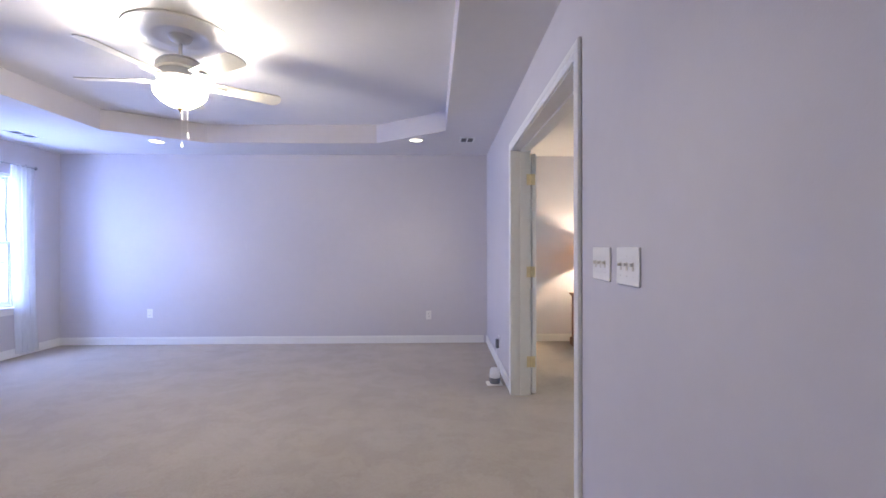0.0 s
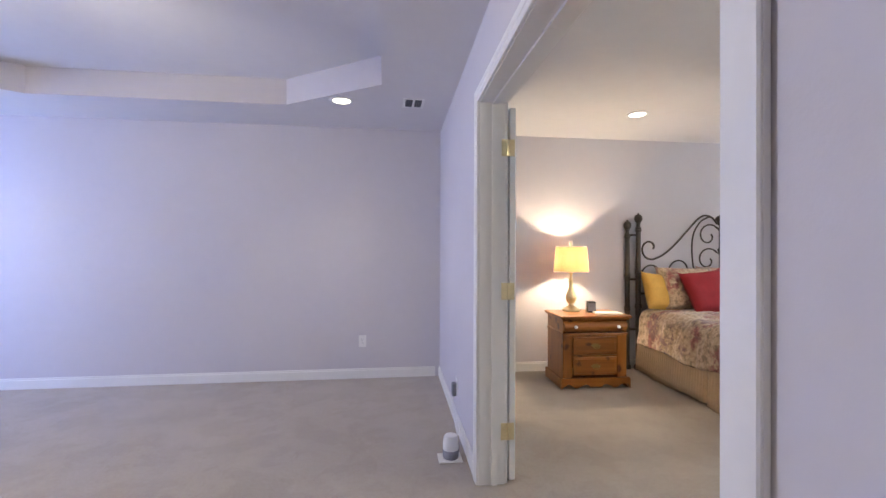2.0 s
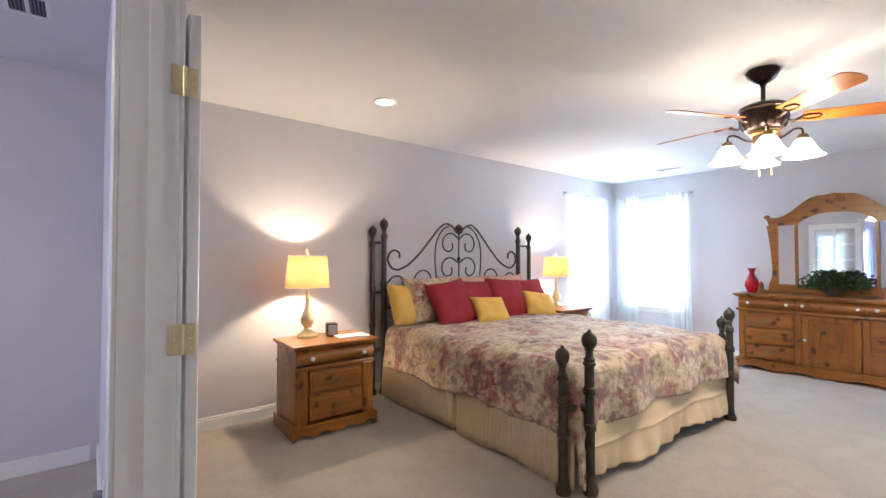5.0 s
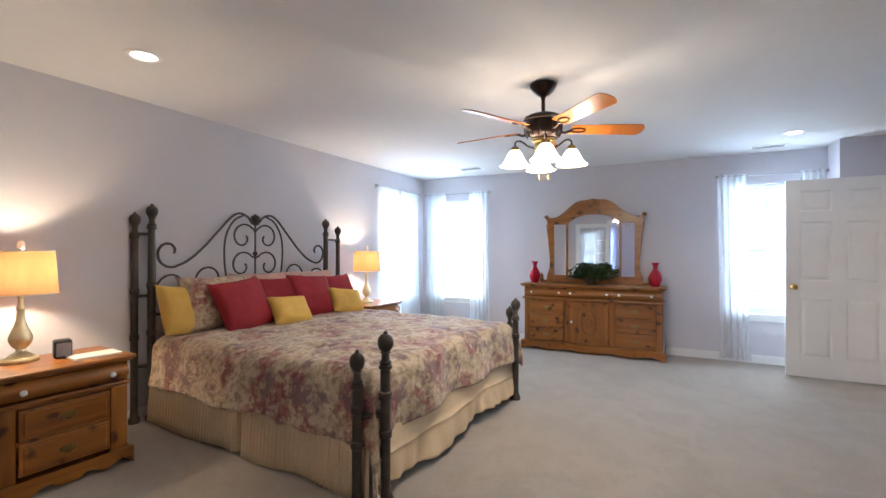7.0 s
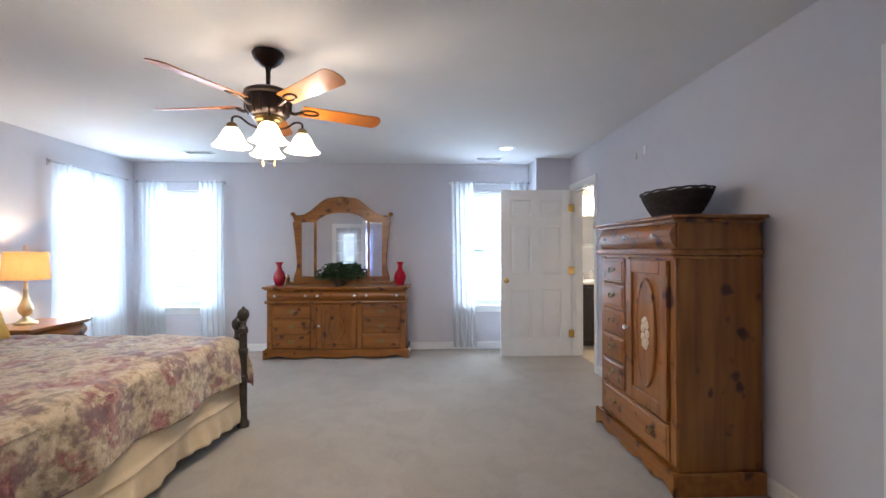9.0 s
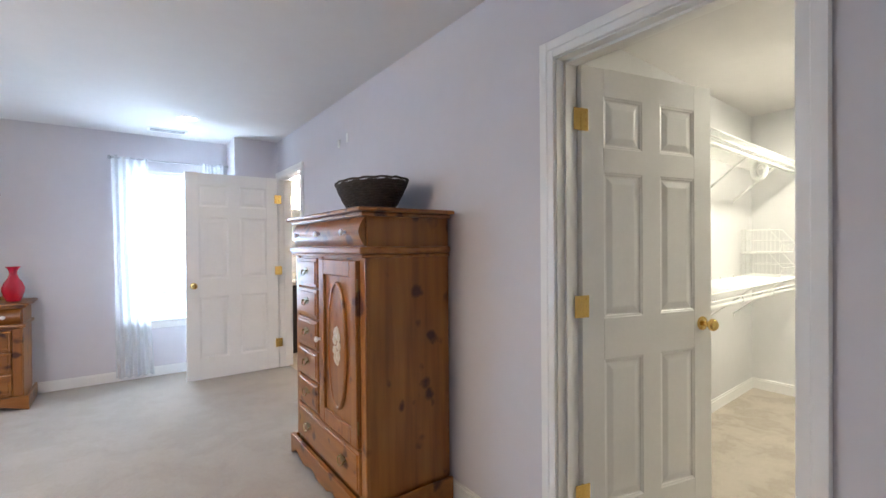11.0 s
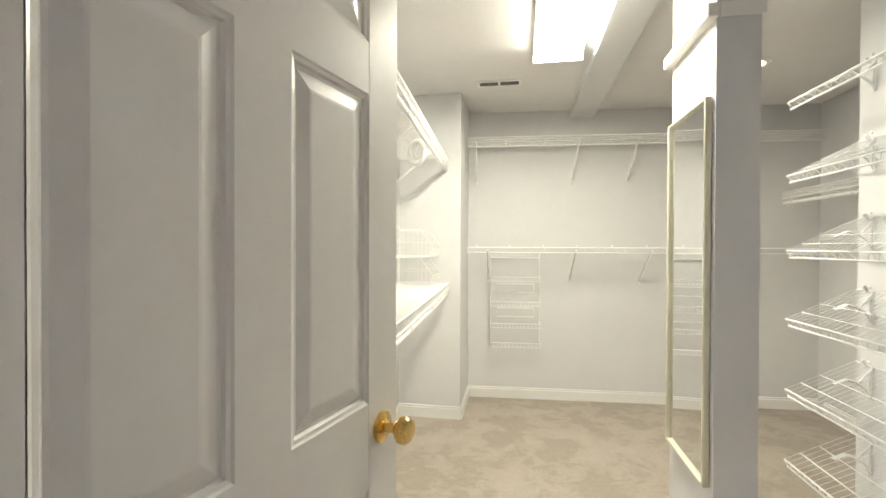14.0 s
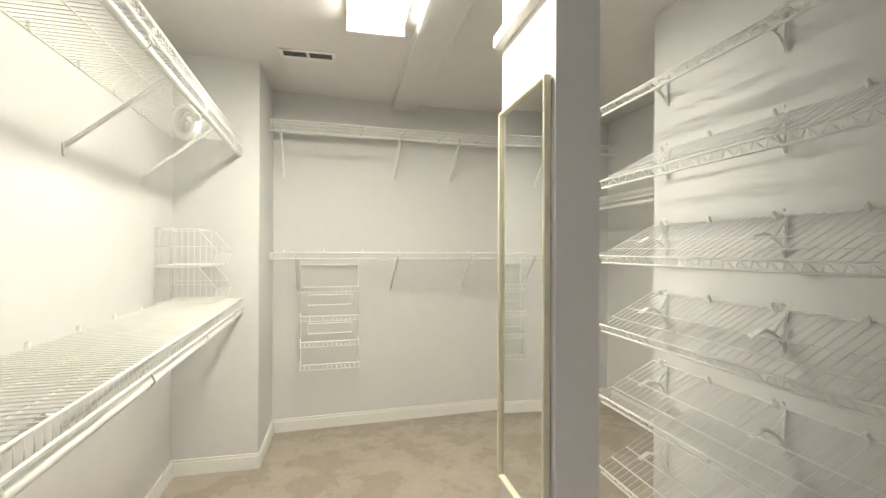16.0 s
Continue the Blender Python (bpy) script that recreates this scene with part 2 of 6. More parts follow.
M_BRONZE = plain("oil_rubbed_bronze", (0.030, 0.016, 0.012), 0.3, 0.6, var=0.3, scale=12)
M_WHITEP = plain("white_plastic", (0.82, 0.81, 0.79), 0.35, var=0.03, scale=8)
M_WIRE = plain("white_vinyl_wire", (0.79, 0.79, 0.77), 0.4, var=0.04, scale=8)
M_DARK = plain("dark_slot", (0.03, 0.03, 0.035), 0.6)
M_GREYP = plain("grey_fabric", (0.22, 0.22, 0.24), 0.9, var=0.1, scale=40)
M_BLACKP = plain("black_plastic", (0.018, 0.018, 0.02), 0.35)
M_FLORAL = floral_mat()
M_CREAM = plain("cream_pleated_cotton", (0.62, 0.47, 0.30), 0.8, var=0.1, scale=5, bump_scale=50, bump_str=0.15)
M_RED = plain("red_cotton", (0.26, 0.013, 0.022), 0.85, var=0.15, scale=8, bump_scale=300, bump_str=0.3)
M_GOLD = plain("mustard_cotton", (0.62, 0.38, 0.085), 0.85, var=0.12, scale=8, bump_scale=300, bump_str=0.3)
M_PINKP = plain("faded_pink_cotton", (0.50, 0.30, 0.24), 0.85, var=0.2, scale=12, bump_scale=80, bump_str=0.2)
M_VASE = plain("red_glazed_ceramic", (0.42, 0.010, 0.028), 0.08, var=0.1, scale=6)
M_LEAF = plain("green_leaf", (0.035, 0.085, 0.030), 0.5, var=0.5, scale=30)
M_BASKET = plain("dark_woven_twig", (0.045, 0.030, 0.022), 0.7, var=0.5, scale=30, bump_scale=80, bump_str=0.6)
M_ORANGE = plain("cherry_blade_wood", (0.50, 0.155, 0.025), 0.28, var=0.2, scale=6)
M_BLADE_W = plain("white_fan_blade", (0.72, 0.68, 0.58), 0.4, var=0.05)
M_FANW = plain("white_enamel", (0.75, 0.73, 0.70), 0.35, var=0.04)
M_SHEER = see_through("sheer_curtain", (0.95, 0.975, 0.985), 0.36, 0.0, 0.58)
M_SHADE = see_through("cream_lamp_shade", (0.42, 0.235, 0.105), 0.0, 0.0, 0.15)
M_BELL = see_through("lit_frosted_glass", (1.0, 0.90, 0.74), 0.55, 4.0)
M_BOWL = see_through("lit_alabaster_bowl", (1.0, 0.88, 0.66), 0.6, 5.0)
M_GLASS = pane_glass()
M_MIRROR = plain("mirror_silver", (0.86, 0.87, 0.87), 0.02, 1.0, var=0.01)
M_MFRAME = plain("pale_gold_frame", (0.66, 0.63, 0.50), 0.4, 0.1, var=0.1, scale=12)
M_LAMP = glow_mat("downlight_lens", (1.0, 0.90, 0.72), 7.0)
M_TUBE = glow_mat("fluorescent_lens", (1.0, 0.96, 0.80), 20.0)
M_VANLIGHT = glow_mat("vanity_bulb", (1.0, 0.85, 0.62), 9.0)
M_SKYCARD = glow_mat("hazy_daylight", (0.60, 0.89, 1.0), 2.6)
M_TILE = plain("beige_tile", (0.52, 0.42, 0.30), 0.3, var=0.12, scale=4)
M_ESPRESSO = plain("espresso_wood", (0.028, 0.020, 0.018), 0.35, var=0.3, scale=9)
M_COUNTER = plain("cultured_marble", (0.80, 0.77, 0.70), 0.15, var=0.05)
M_CHROME = plain("chrome", (0.75, 0.75, 0.76), 0.08, 1.0)
M_PAPER = plain("white_paper", (0.82, 0.80, 0.75), 0.6)
M_BLIND = plain("white_sash", (0.78, 0.80, 0.82), 0.4)


# ---- mesh helpers ----
class Mesh:
    """Collects boxes, lathed shapes, tubes and grids into one mesh."""

    def __init__(self):
        self.bm = bmesh.new()

    def box(self, x0, x1, y0, y1, z0, z1, bev=0.0, seg=2):
        r = bmesh.ops.create_cube(self.bm, size=1.0)
        vs = r["verts"]
        for v in vs:
            v.co = Vector(((x0 + x1) / 2 + v.co.x * (x1 - x0), (y0 + y1) / 2 + v.co.y * (y1 - y0), (z0 + z1) / 2 + v.co.z * (z1 - z0)))
        if bev:
            es = list({e for v in vs for e in v.link_edges})
            bmesh.ops.bevel(self.bm, geom=es, offset=bev, segments=seg, affect="EDGES", profile=0.5)
        return self

    def lathe(self, profile, at=(0, 0, 0), n=24, turn=None):
        rings = []
        for r, z in profile:
            ring = []
            for i in range(n):
                a = 2 * math.pi * i / n
                co = Vector((r * math.cos(a), r * math.sin(a), z))
                if turn:
                    co = turn @ co
                ring.append(self.bm.verts.new(co + Vector(at)))
            rings.append(ring)
        for a, b in zip(rings, rings[1:]):
            for i in range(n):
                self.bm.faces.new((a[i], a[(i + 1) % n], b[(i + 1) % n], b[i]))
        for ring, flip in ((rings[0], True), (rings[-1], False)):
            self.bm.faces.new(ring[::-1] if flip else ring)
        return self

    def tube(self, pts, r, n=6):
        pts = [Vector(p) for p in pts]
        prev, up = None, Vector((0.13, 0.29, 0.95)).normalized()
        first = None
        for i, p in enumerate(pts):
            d = (pts[min(i + 1, len(pts) - 1)] - pts[max(i - 1, 0)]).normalized()
            if abs(d.dot(up)) > 0.97:
                up = Vector((0.97, 0.2, 0.1)).normalized()
            s = d.cross(up).normalized()
            t = s.cross(d).normalized()
            up = t
            ring = [self.bm.verts.new(p + (s * math.cos(2 * math.pi * k / n) + t * math.sin(2 * math.pi * k / n)) * r) for k in range(n)]
            if prev:
                for k in range(n):
                    self.bm.faces.new((prev[k], prev[(k + 1) % n], ring[(k + 1) % n], ring[k]))
            else:
                first = ring
            prev = ring
        self.bm.faces.new(first[::-1])
        self.bm.faces.new(prev)
        return self

    def prism(self, outline, z0, z1, m=None):
        """An outline in x, y pulled up from z0 to z1."""
        lo = [self.bm.verts.new((x, y, z0)) for x, y in outline]
        hi = [self.bm.verts.new((x, y, z1)) for x, y in outline]
        n = len(outline)
        for i in range(n):
            self.bm.faces.new((lo[i], lo[(i + 1) % n], hi[(i + 1) % n], hi[i]))
        fs = [self.bm.faces.new(lo[::-1]), self.bm.faces.new(hi)]
        if m:
            for v in lo + hi:
                v.co = m @ v.co
        return self

    def grid(self, f, nu, nv):
        vs = [[self.bm.verts.new(f(i / nu, j / nv)) for j in range(nv + 1)] for i in range(nu + 1)]
        for i in range(nu):
            for j in range(nv):
                self.bm.faces.new((vs[i][j], vs[i + 1][j], vs[i + 1][j + 1], vs[i][j + 1]))
        return self

    def add(self, name, mat, parent=None, smooth=False, label=""):
        bmesh.ops.recalc_face_normals(self.bm, faces=self.bm.faces[:])
        big = [f for f in self.bm.faces if len(f.verts) > 4]
        if big:
            bmesh.ops.triangulate(self.bm, faces=big)
        me = bpy.data.meshes.new(name)
        self.bm.to_mesh(me)
        self.bm.free()
        me.materials.append(mat)
        if smooth:
            me.shade_smooth()
            me.set_sharp_from_angle(angle=radians(40))
        ob = new(name, me)
        if parent:
            ob.parent = parent
        if label:
            ob["label"] = label
        return ob


def thing(name, m, label, category, group="", kind=""):
    ob = new(name)
    ob.matrix_basis = m
    ob.empty_display_size = 0.1
    return tagged(ob, label, category, group, kind)


def structure(ob, label, category):
    return tagged(ob, label, category, kind="structure")


def thicken(ob, t, offset=0.0):
    md = ob.modifiers.new("thickness", "SOLIDIFY")
    md.thickness, md.offset = t, offset
    return ob

# ---- the plan ----
H = 2.44            # ceiling height
DX0, DX1 = -4.70, 0.715     # den, west and east faces
DY0, DY1 = -1.60, 5.60     # den, south and north faces
BX0, BX1 = 0.86, 7.13      # bedroom, west and east faces
BY0, BY1 = 0.12, 5.66      # bedroom, south and north faces
CY1 = 0.0                  # closet's north face
TOP = 2.80


def wall(name, along, a0, a1, b0, b1, holes, mat, label, z1=TOP):
    """A wall along x or y from a0 to a1, b0 to b1 thick, with holes (from, to, bottom, top)."""
    m = Mesh()

    def piece(p, q, zz0, zz1):
        if q - p > 1e-4 and zz1 - zz0 > 1e-4:
            if along == "x":
                m.box(p, q, b0, b1, zz0, zz1)
            else:
                m.box(b0, b1, p, q, zz0, zz1)
    at = a0
    for p, q, zb, zt in sorted(holes):
        piece(at, p, 0, z1)
        piece(p, q, 0, zb)
        piece(p, q, zt, z1)
        at = q
    piece(at, a1, 0, z1)
    return structure(m.add(name, mat), label, "wall")


# window openings: from, to, sill, head
WZ0, WZ1 = 0.57, 2.08
WIN_N = (5.94, 6.74, WZ0, WZ1)
WIN_E1 = (4.62, 5.42, WZ0, WZ1)
WIN_E2 = (0.72, 1.44, WZ0, WZ1)
WIN_D1 = (4.08, 5.02, WZ0, WZ1)
DOOR_F = (1.74, 3.53, 0.0, 2.05)
DOOR_C = (2.13, 2.91, 0.0, 2.04)
DOOR_B = (5.93, 6.68, 0.0, 2.04)

PALE = "pale lavender-grey painted plaster wall"
wall("wall_den_north", "x", DX0 - 0.15, DX1 + 0.08, DY1, DY1 + 0.15, [], M_WALL, PALE)
wall("wall_den_south", "x", DX0 - 0.15, DX1, DY0 - 0.15, DY0, [], M_WALL, PALE)
wall("wall_den_west", "y", DY0, DY1, DX0 - 0.15, DX0, [WIN_D1], M_WALL, PALE + " with a window")


def skew(ob, limit=0.78):
    """The wall between the rooms stands a little out of square: its den face leans to the east as it runs north."""
    for v in ob.data.vertices:
        if v.co.x < limit:
            v.co.x += 0.021 * (v.co.y - 3.4)
    return ob


skew(wall("wall_between", "y", DY0 - 0.15, DY1 + 0.15, DX1, BX0, [DOOR_F], M_WALL, PALE + " with a double doorway"))
wall("wall_bedroom_north", "x", BX0, BX1 + 0.15, BY1, BY1 + 0.15, [WIN_N], M_WALL, PALE + " with a window")
wall("wall_bedroom_east", "y", 0.0, BY1, BX1, BX1 + 0.15, [WIN_E1, WIN_E2], M_WALL, PALE + " with two windows")
wall("wall_bedroom_south", "x", BX0, BX1, CY1, BY0, [DOOR_C, DOOR_B], M_WALL, PALE + " with two doorways")
structure(Mesh().box(6.73, BX1, BY0, 0.55, 0, H).add("wall_chase", M_WALL), "boxed-out wall corner painted lavender-grey", "wall")

# closet
CX1, CYB, CXW = 3.35, -3.70, 0.10
CW = "off-white painted closet wall"
def lean_east(ob):
    """The closet's east wall closes in a little towards the door."""
    for v in ob.data.vertices:
        v.co.x -= 0.05 * max(0.0, v.co.y + 3.09)
    return ob


lean_east(wall("wall_closet_east", "y", -3.09, CY1, CX1, CX1 + 0.12, [], M_CLOSET, CW))
# the back wall stands a little out of square
BACKM = Matrix.Translation((2.88, -3.61, 0)) @ Matrix.Rotation(0.062, 4, "Z") @ Matrix.Translation((-2.88, -CYB, 0))
wall("wall_closet_back", "x", CXW - 0.12, CX1, CYB - 0.12, CYB, [], M_CLOSET, CW).data.transform(BACKM)
structure(Mesh().box(2.88, CX1 + 0.12, CYB, -3.09, 0, TOP).add("wall_closet_stub", M_CLOSET), "off-white boxed-out closet wall", "wall")
wall("wall_closet_west", "y", CYB - 0.12, -2.01, CXW - 0.12, CXW, [], M_CLOSET, CW)
structure(Mesh().box(0.862, 0.92, -2.13, CY1, 0, TOP).box(CXW, 0.862, -2.13, -2.01, 0, TOP).add("wall_closet_shoe", M_CLOSET), "grey-white wall behind the shoe shelves", "wall")
structure(Mesh().box(1.70, 1.83, -1.76, -1.35, 0, TOP).add("wall_closet_pier", M_CLOSET), "narrow white wall pier with a mirror", "wall")
structure(Mesh().box(1.84, 2.03, CYB, CY1, H - 0.06, H + 0.05, 0.004).add("ceiling_beam", M_CLOSET), "shallow white painted ceiling beam", "beam")
m = Mesh().box(1.825, 1.862, -1.775, -1.335, 2.03, 2.075, 0.006)
m.box(1.69, 1.823, -1.349, -1.337, 2.03, 2.075, 0.004)
structure(m.add("trim_pier", M_TRIM), "white moulding round the closet pier", "trim")

# bathroom
wall("wall_bath_east", "y", -1.9, -0.002, 7.62, 7.74, [], M_CLOSET, "white bathroom wall")
wall("wall_bath_south", "x", 4.6, 7.74, -2.02, -1.9, [], M_CLOSET, "white bathroom wall")
wall("wall_bath_west", "y", -1.9, -0.002, 4.6, 4.72, [], M_CLOSET, "white bathroom wall")
wall("wall_bath_north", "x", BX1 + 0.15, 7.74, -0.002, 0.12, [], M_CLOSET, "white bathroom wall")

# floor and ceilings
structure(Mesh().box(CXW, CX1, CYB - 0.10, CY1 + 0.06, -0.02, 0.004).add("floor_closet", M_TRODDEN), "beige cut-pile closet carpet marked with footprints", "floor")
structure(Mesh().box(-5.0, 7.9, -4.0, 6.0, -0.2, 0.0).add("floor", M_CARPET), "greyish beige cut-pile carpet with footprints", "floor")
m = Mesh()
for i in range(9):
    for j in range(6):
        m.box(4.73 + i * 0.32, 5.045 + i * 0.32, -1.89 + j * 0.32, -1.575 + j * 0.32, 0.0, 0.008, 0.002, 1)
structure(m.add("floor_bath", M_TILE), "beige square bathroom floor tiles", "floor")
structure(Mesh().box(BX0, BX1, BY0, BY1, H, H + 0.1).add("ceiling", M_CEIL), "flat white painted bedroom ceiling", "ceiling")
structure(Mesh().box(0.92, CX1, CYB - 0.13, CY1, H, H + 0.1).box(CXW, 0.92, CYB - 0.13, -2.13, H, H + 0.1).add("ceiling_closet", M_CEIL), "flat white painted closet ceiling", "ceiling")
structure(Mesh().box(4.72, 7.62, -1.9, -0.002, H, H + 0.1).add("ceiling_bath", M_CEIL), "white bathroom ceiling", "ceiling")
structure(Mesh().box(-5.0, 7.9, -4.0, 6.0, TOP, TOP + 0.1).add("roof_slab", M_CEIL), "plain slab over the rooms", "roof")

# den ceiling with an eight-sided tray
TRAY = [(-0.59, 4.97), (-2.52, 4.97), (-3.32, 4.42), (-3.32, 1.24), (-2.52, 0.69), (-0.59, 0.69), (0.19, 1.24), (0.19, 4.42)]
TZ = 2.65


def den_ceiling():
    bm = bmesh.new()
    outer = [bm.verts.new((x, y, H)) for x, y in ((DX0, DY0), (DX1 + 0.08, DY0), (DX1 + 0.08, DY1), (DX0, DY1))]
    lo = [bm.verts.new((x, y, H)) for x, y in TRAY]
    hi = [bm.verts.new((x, y, TZ)) for x, y in TRAY]
    es = []
    for ring in (outer, lo):
        for i, v in enumerate(ring):
            es.append(bm.edges.new((v, ring[(i + 1) % len(ring)])))
    bmesh.ops.triangle_fill(bm, use_beauty=True, edges=es)
    for f in list(bm.faces):
        c = f.calc_center_median()
        if -3.3 < c.x < 0.15 and 1.3 < c.y < 4.3 and all(v in lo for v in f.verts):
            bm.faces.remove(f)
    n = len(TRAY)
    bm.faces.new(hi)
    me = bpy.data.meshes.new("ceiling_den")
    bm.to_mesh(me)
    bm.free()
    me.materials.append(M_CEIL)
    return new("ceiling_den", me)


tr = Mesh()
for i in range(8):
    (xa, ya), (xb, yb) = TRAY[i], TRAY[(i + 1) % 8]
    ex, ey = xb - xa, yb - ya
    ln = math.hypot(ex, ey)
    ox, oy = ey / ln * 0.03, -ex / ln * 0.03
    tr.prism([(xa, ya), (xb, yb), (xb + ox, yb + oy), (xa + ox, ya + oy)], H + 0.001, TZ)
structure(tr.add("trim_tray", M_WALL), "lavender-grey painted riser of the ceiling tray", "trim")
structure(den_ceiling(), "white painted ceiling with a raised eight-sided tray", "ceiling")


# baseboards
def baseboard(x0, y0, x1, y1, nx, ny):
    """From one point of a wall's foot to another; the room lies towards (nx, ny)."""
    m = Mesh()
    for t, za, zb in ((0.014, 0.0, 0.080), (0.009, 0.080, 0.096)):
        m.box(min(x0, x1, x0 + nx * t, x1 + nx * t), max(x0, x1, x0 + nx * t, x1 + nx * t),
              min(y0, y1, y0 + ny * t, y1 + ny * t), max(y0, y1, y0 + ny * t, y1 + ny * t), za, zb, 0.002, 1)
    ob = m.add("baseboard", M_TRIM)
    if nx and x0 == DX1:
        skew(ob)
    if nx and x0 == CX1:
        lean_east(ob)
    if ny and y0 == CYB:
        ob.data.transform(BACKM)
    structure(ob, "white painted wooden baseboard", "baseboard")


for seg in ((DX0, DY1, DX1, DY1, 0, -1), (DX0, DY0, DX0, DY1, 1, 0), (DX1, DY0, DX1, 1.67, -1, 0), (DX1, 3.60, DX1, DY1, -1, 0),
            (BX0, BY1, BX1, BY1, 0, -1), (BX1, 0.55, BX1, BY1, -1, 0), (BX0, BY0, 2.06, BY0, 0, 1), (2.98, BY0, 5.86, BY0, 0, 1),
            (6.73, 0.55, BX1, 0.55, 0, 1), (BX0, BY0, BX0, 1.67, 1, 0), (BX0, 3.60, BX0, BY1, 1, 0),
            (CX1, -3.09, CX1, CY1, -1, 0), (2.88, -3.09, CX1, -3.09, 0, 1), (2.88, CYB, 2.88, -3.09, -1, 0), (CXW, CYB, 2.88, CYB, 0, 1),
            (0.92, -2.13, 0.92, CY1, 1, 0), (CXW, -2.13, 0.92, -2.13, 0, -1), (CXW, CYB, CXW, -2.13, 1, 0)):
    baseboard(*seg)


def casing_y(x, side, y0, y1, z1, w=0.07):
    """Door trim on a wall that runs along y; side is the way it faces."""
    m = Mesh()
    for t, d in ((0.015, 0.0), (0.018, 0.030)):
        xa, xb = sorted((x, x + side * t))
        ww = w - d
        m.box(xa, xb, y0 - w + d / 20, y0 - w + ww, 0, z1 + w - d / 20, 0.003, 1)
        m.box(xa, xb, y1 + w - ww, y1 + w - d / 20, 0, z1 + w - d / 20, 0.003, 1)
        m.box(xa, xb, y0 - w + ww, y1 + w - ww, z1 + w - ww, z1 + w - d / 20, 0.003, 1)
    ob = m.add("trim_door", M_TRIM)
    if side < 0:
        skew(ob)
    structure(ob, "white moulded door casing", "trim")


def casing_x(y, side, x0, x1, z1, w=0.07):
    m = Mesh()
    for t, d in ((0.015, 0.0), (0.018, 0.030)):
        ya, yb = sorted((y, y + side * t))
        ww = w - d
        m.box(x0 - w + d / 20, x0 - w + ww, ya, yb, 0, z1 + w - d / 20, 0.003, 1)
        m.box(x1 + w - ww, x1 + w - d / 20, ya, yb, 0, z1 + w - d / 20, 0.003, 1)
        m.box(x0 - w + ww, x1 + w - ww, ya, yb, z1 + w - ww, z1 + w - d / 20, 0.003, 1)
    structure(m.add("trim_door", M_TRIM), "white moulded door casing", "trim")


def jamb(x0, x1, y0, y1, z1, along):
    """The lining of a doorway with its stop."""
    m = Mesh()
    t = 0.012
    if along == "y":
        m.box(x0, x1, y0, y0 + t, 0, z1)
        m.box(x0, x1, y1 - t, y1, 0, z1)
        m.box(x0, x1, y0 + t, y1 - t, z1 - t, z1)
        c = x1 - 0.075
        m.box(c, c + 0.03, y0 + t, y0 + t + 0.01, 0, z1 - t).box(c, c + 0.03, y1 - t - 0.01, y1 - t, 0, z1 - t).box(c, c + 0.03, y0 + t, y1 - t, z1 - t - 0.01, z1 - t)
    else:
        m.box(x0, x0 + t, y0, y1, 0, z1)
        m.box(x1 - t, x1, y0, y1, 0, z1)
        m.box(x0 + t, x1 - t, y0, y1, z1 - t, z1)
        c = y0 + 0.045
        m.box(x0 + t, x0 + t + 0.01, c, c + 0.03, 0, z1 - t).box(x1 - t - 0.01, x1 - t, c, c + 0.03, 0, z1 - t).box(x0 + t, x1 - t, c, c + 0.03, z1 - t - 0.01, z1 - t)
    ob = m.add("trim_jamb", M_TRIM)
    if along == "y":
        skew(ob, 0.73)
    structure(ob, "white painted door lining", "trim")


for a in ((DX1, -1), (BX0, 1)):
    casing_y(a[0], a[1], DOOR_F[0] + 0.008, DOOR_F[1] - 0.008, DOOR_F[3] - 0.008)
for d in (DOOR_C, DOOR_B):
    casing_x(BY0, 1, d[0] + 0.008, d[1] - 0.008, d[3] - 0.008)
    casing_x(CY1, -1, d[0] + 0.008, d[1] - 0.008, d[3] - 0.008)
    jamb(d[0], d[1], CY1, BY0, d[3], "x")
jamb(DX1, BX0, DOOR_F[0], DOOR_F[1], DOOR_F[3], "y")


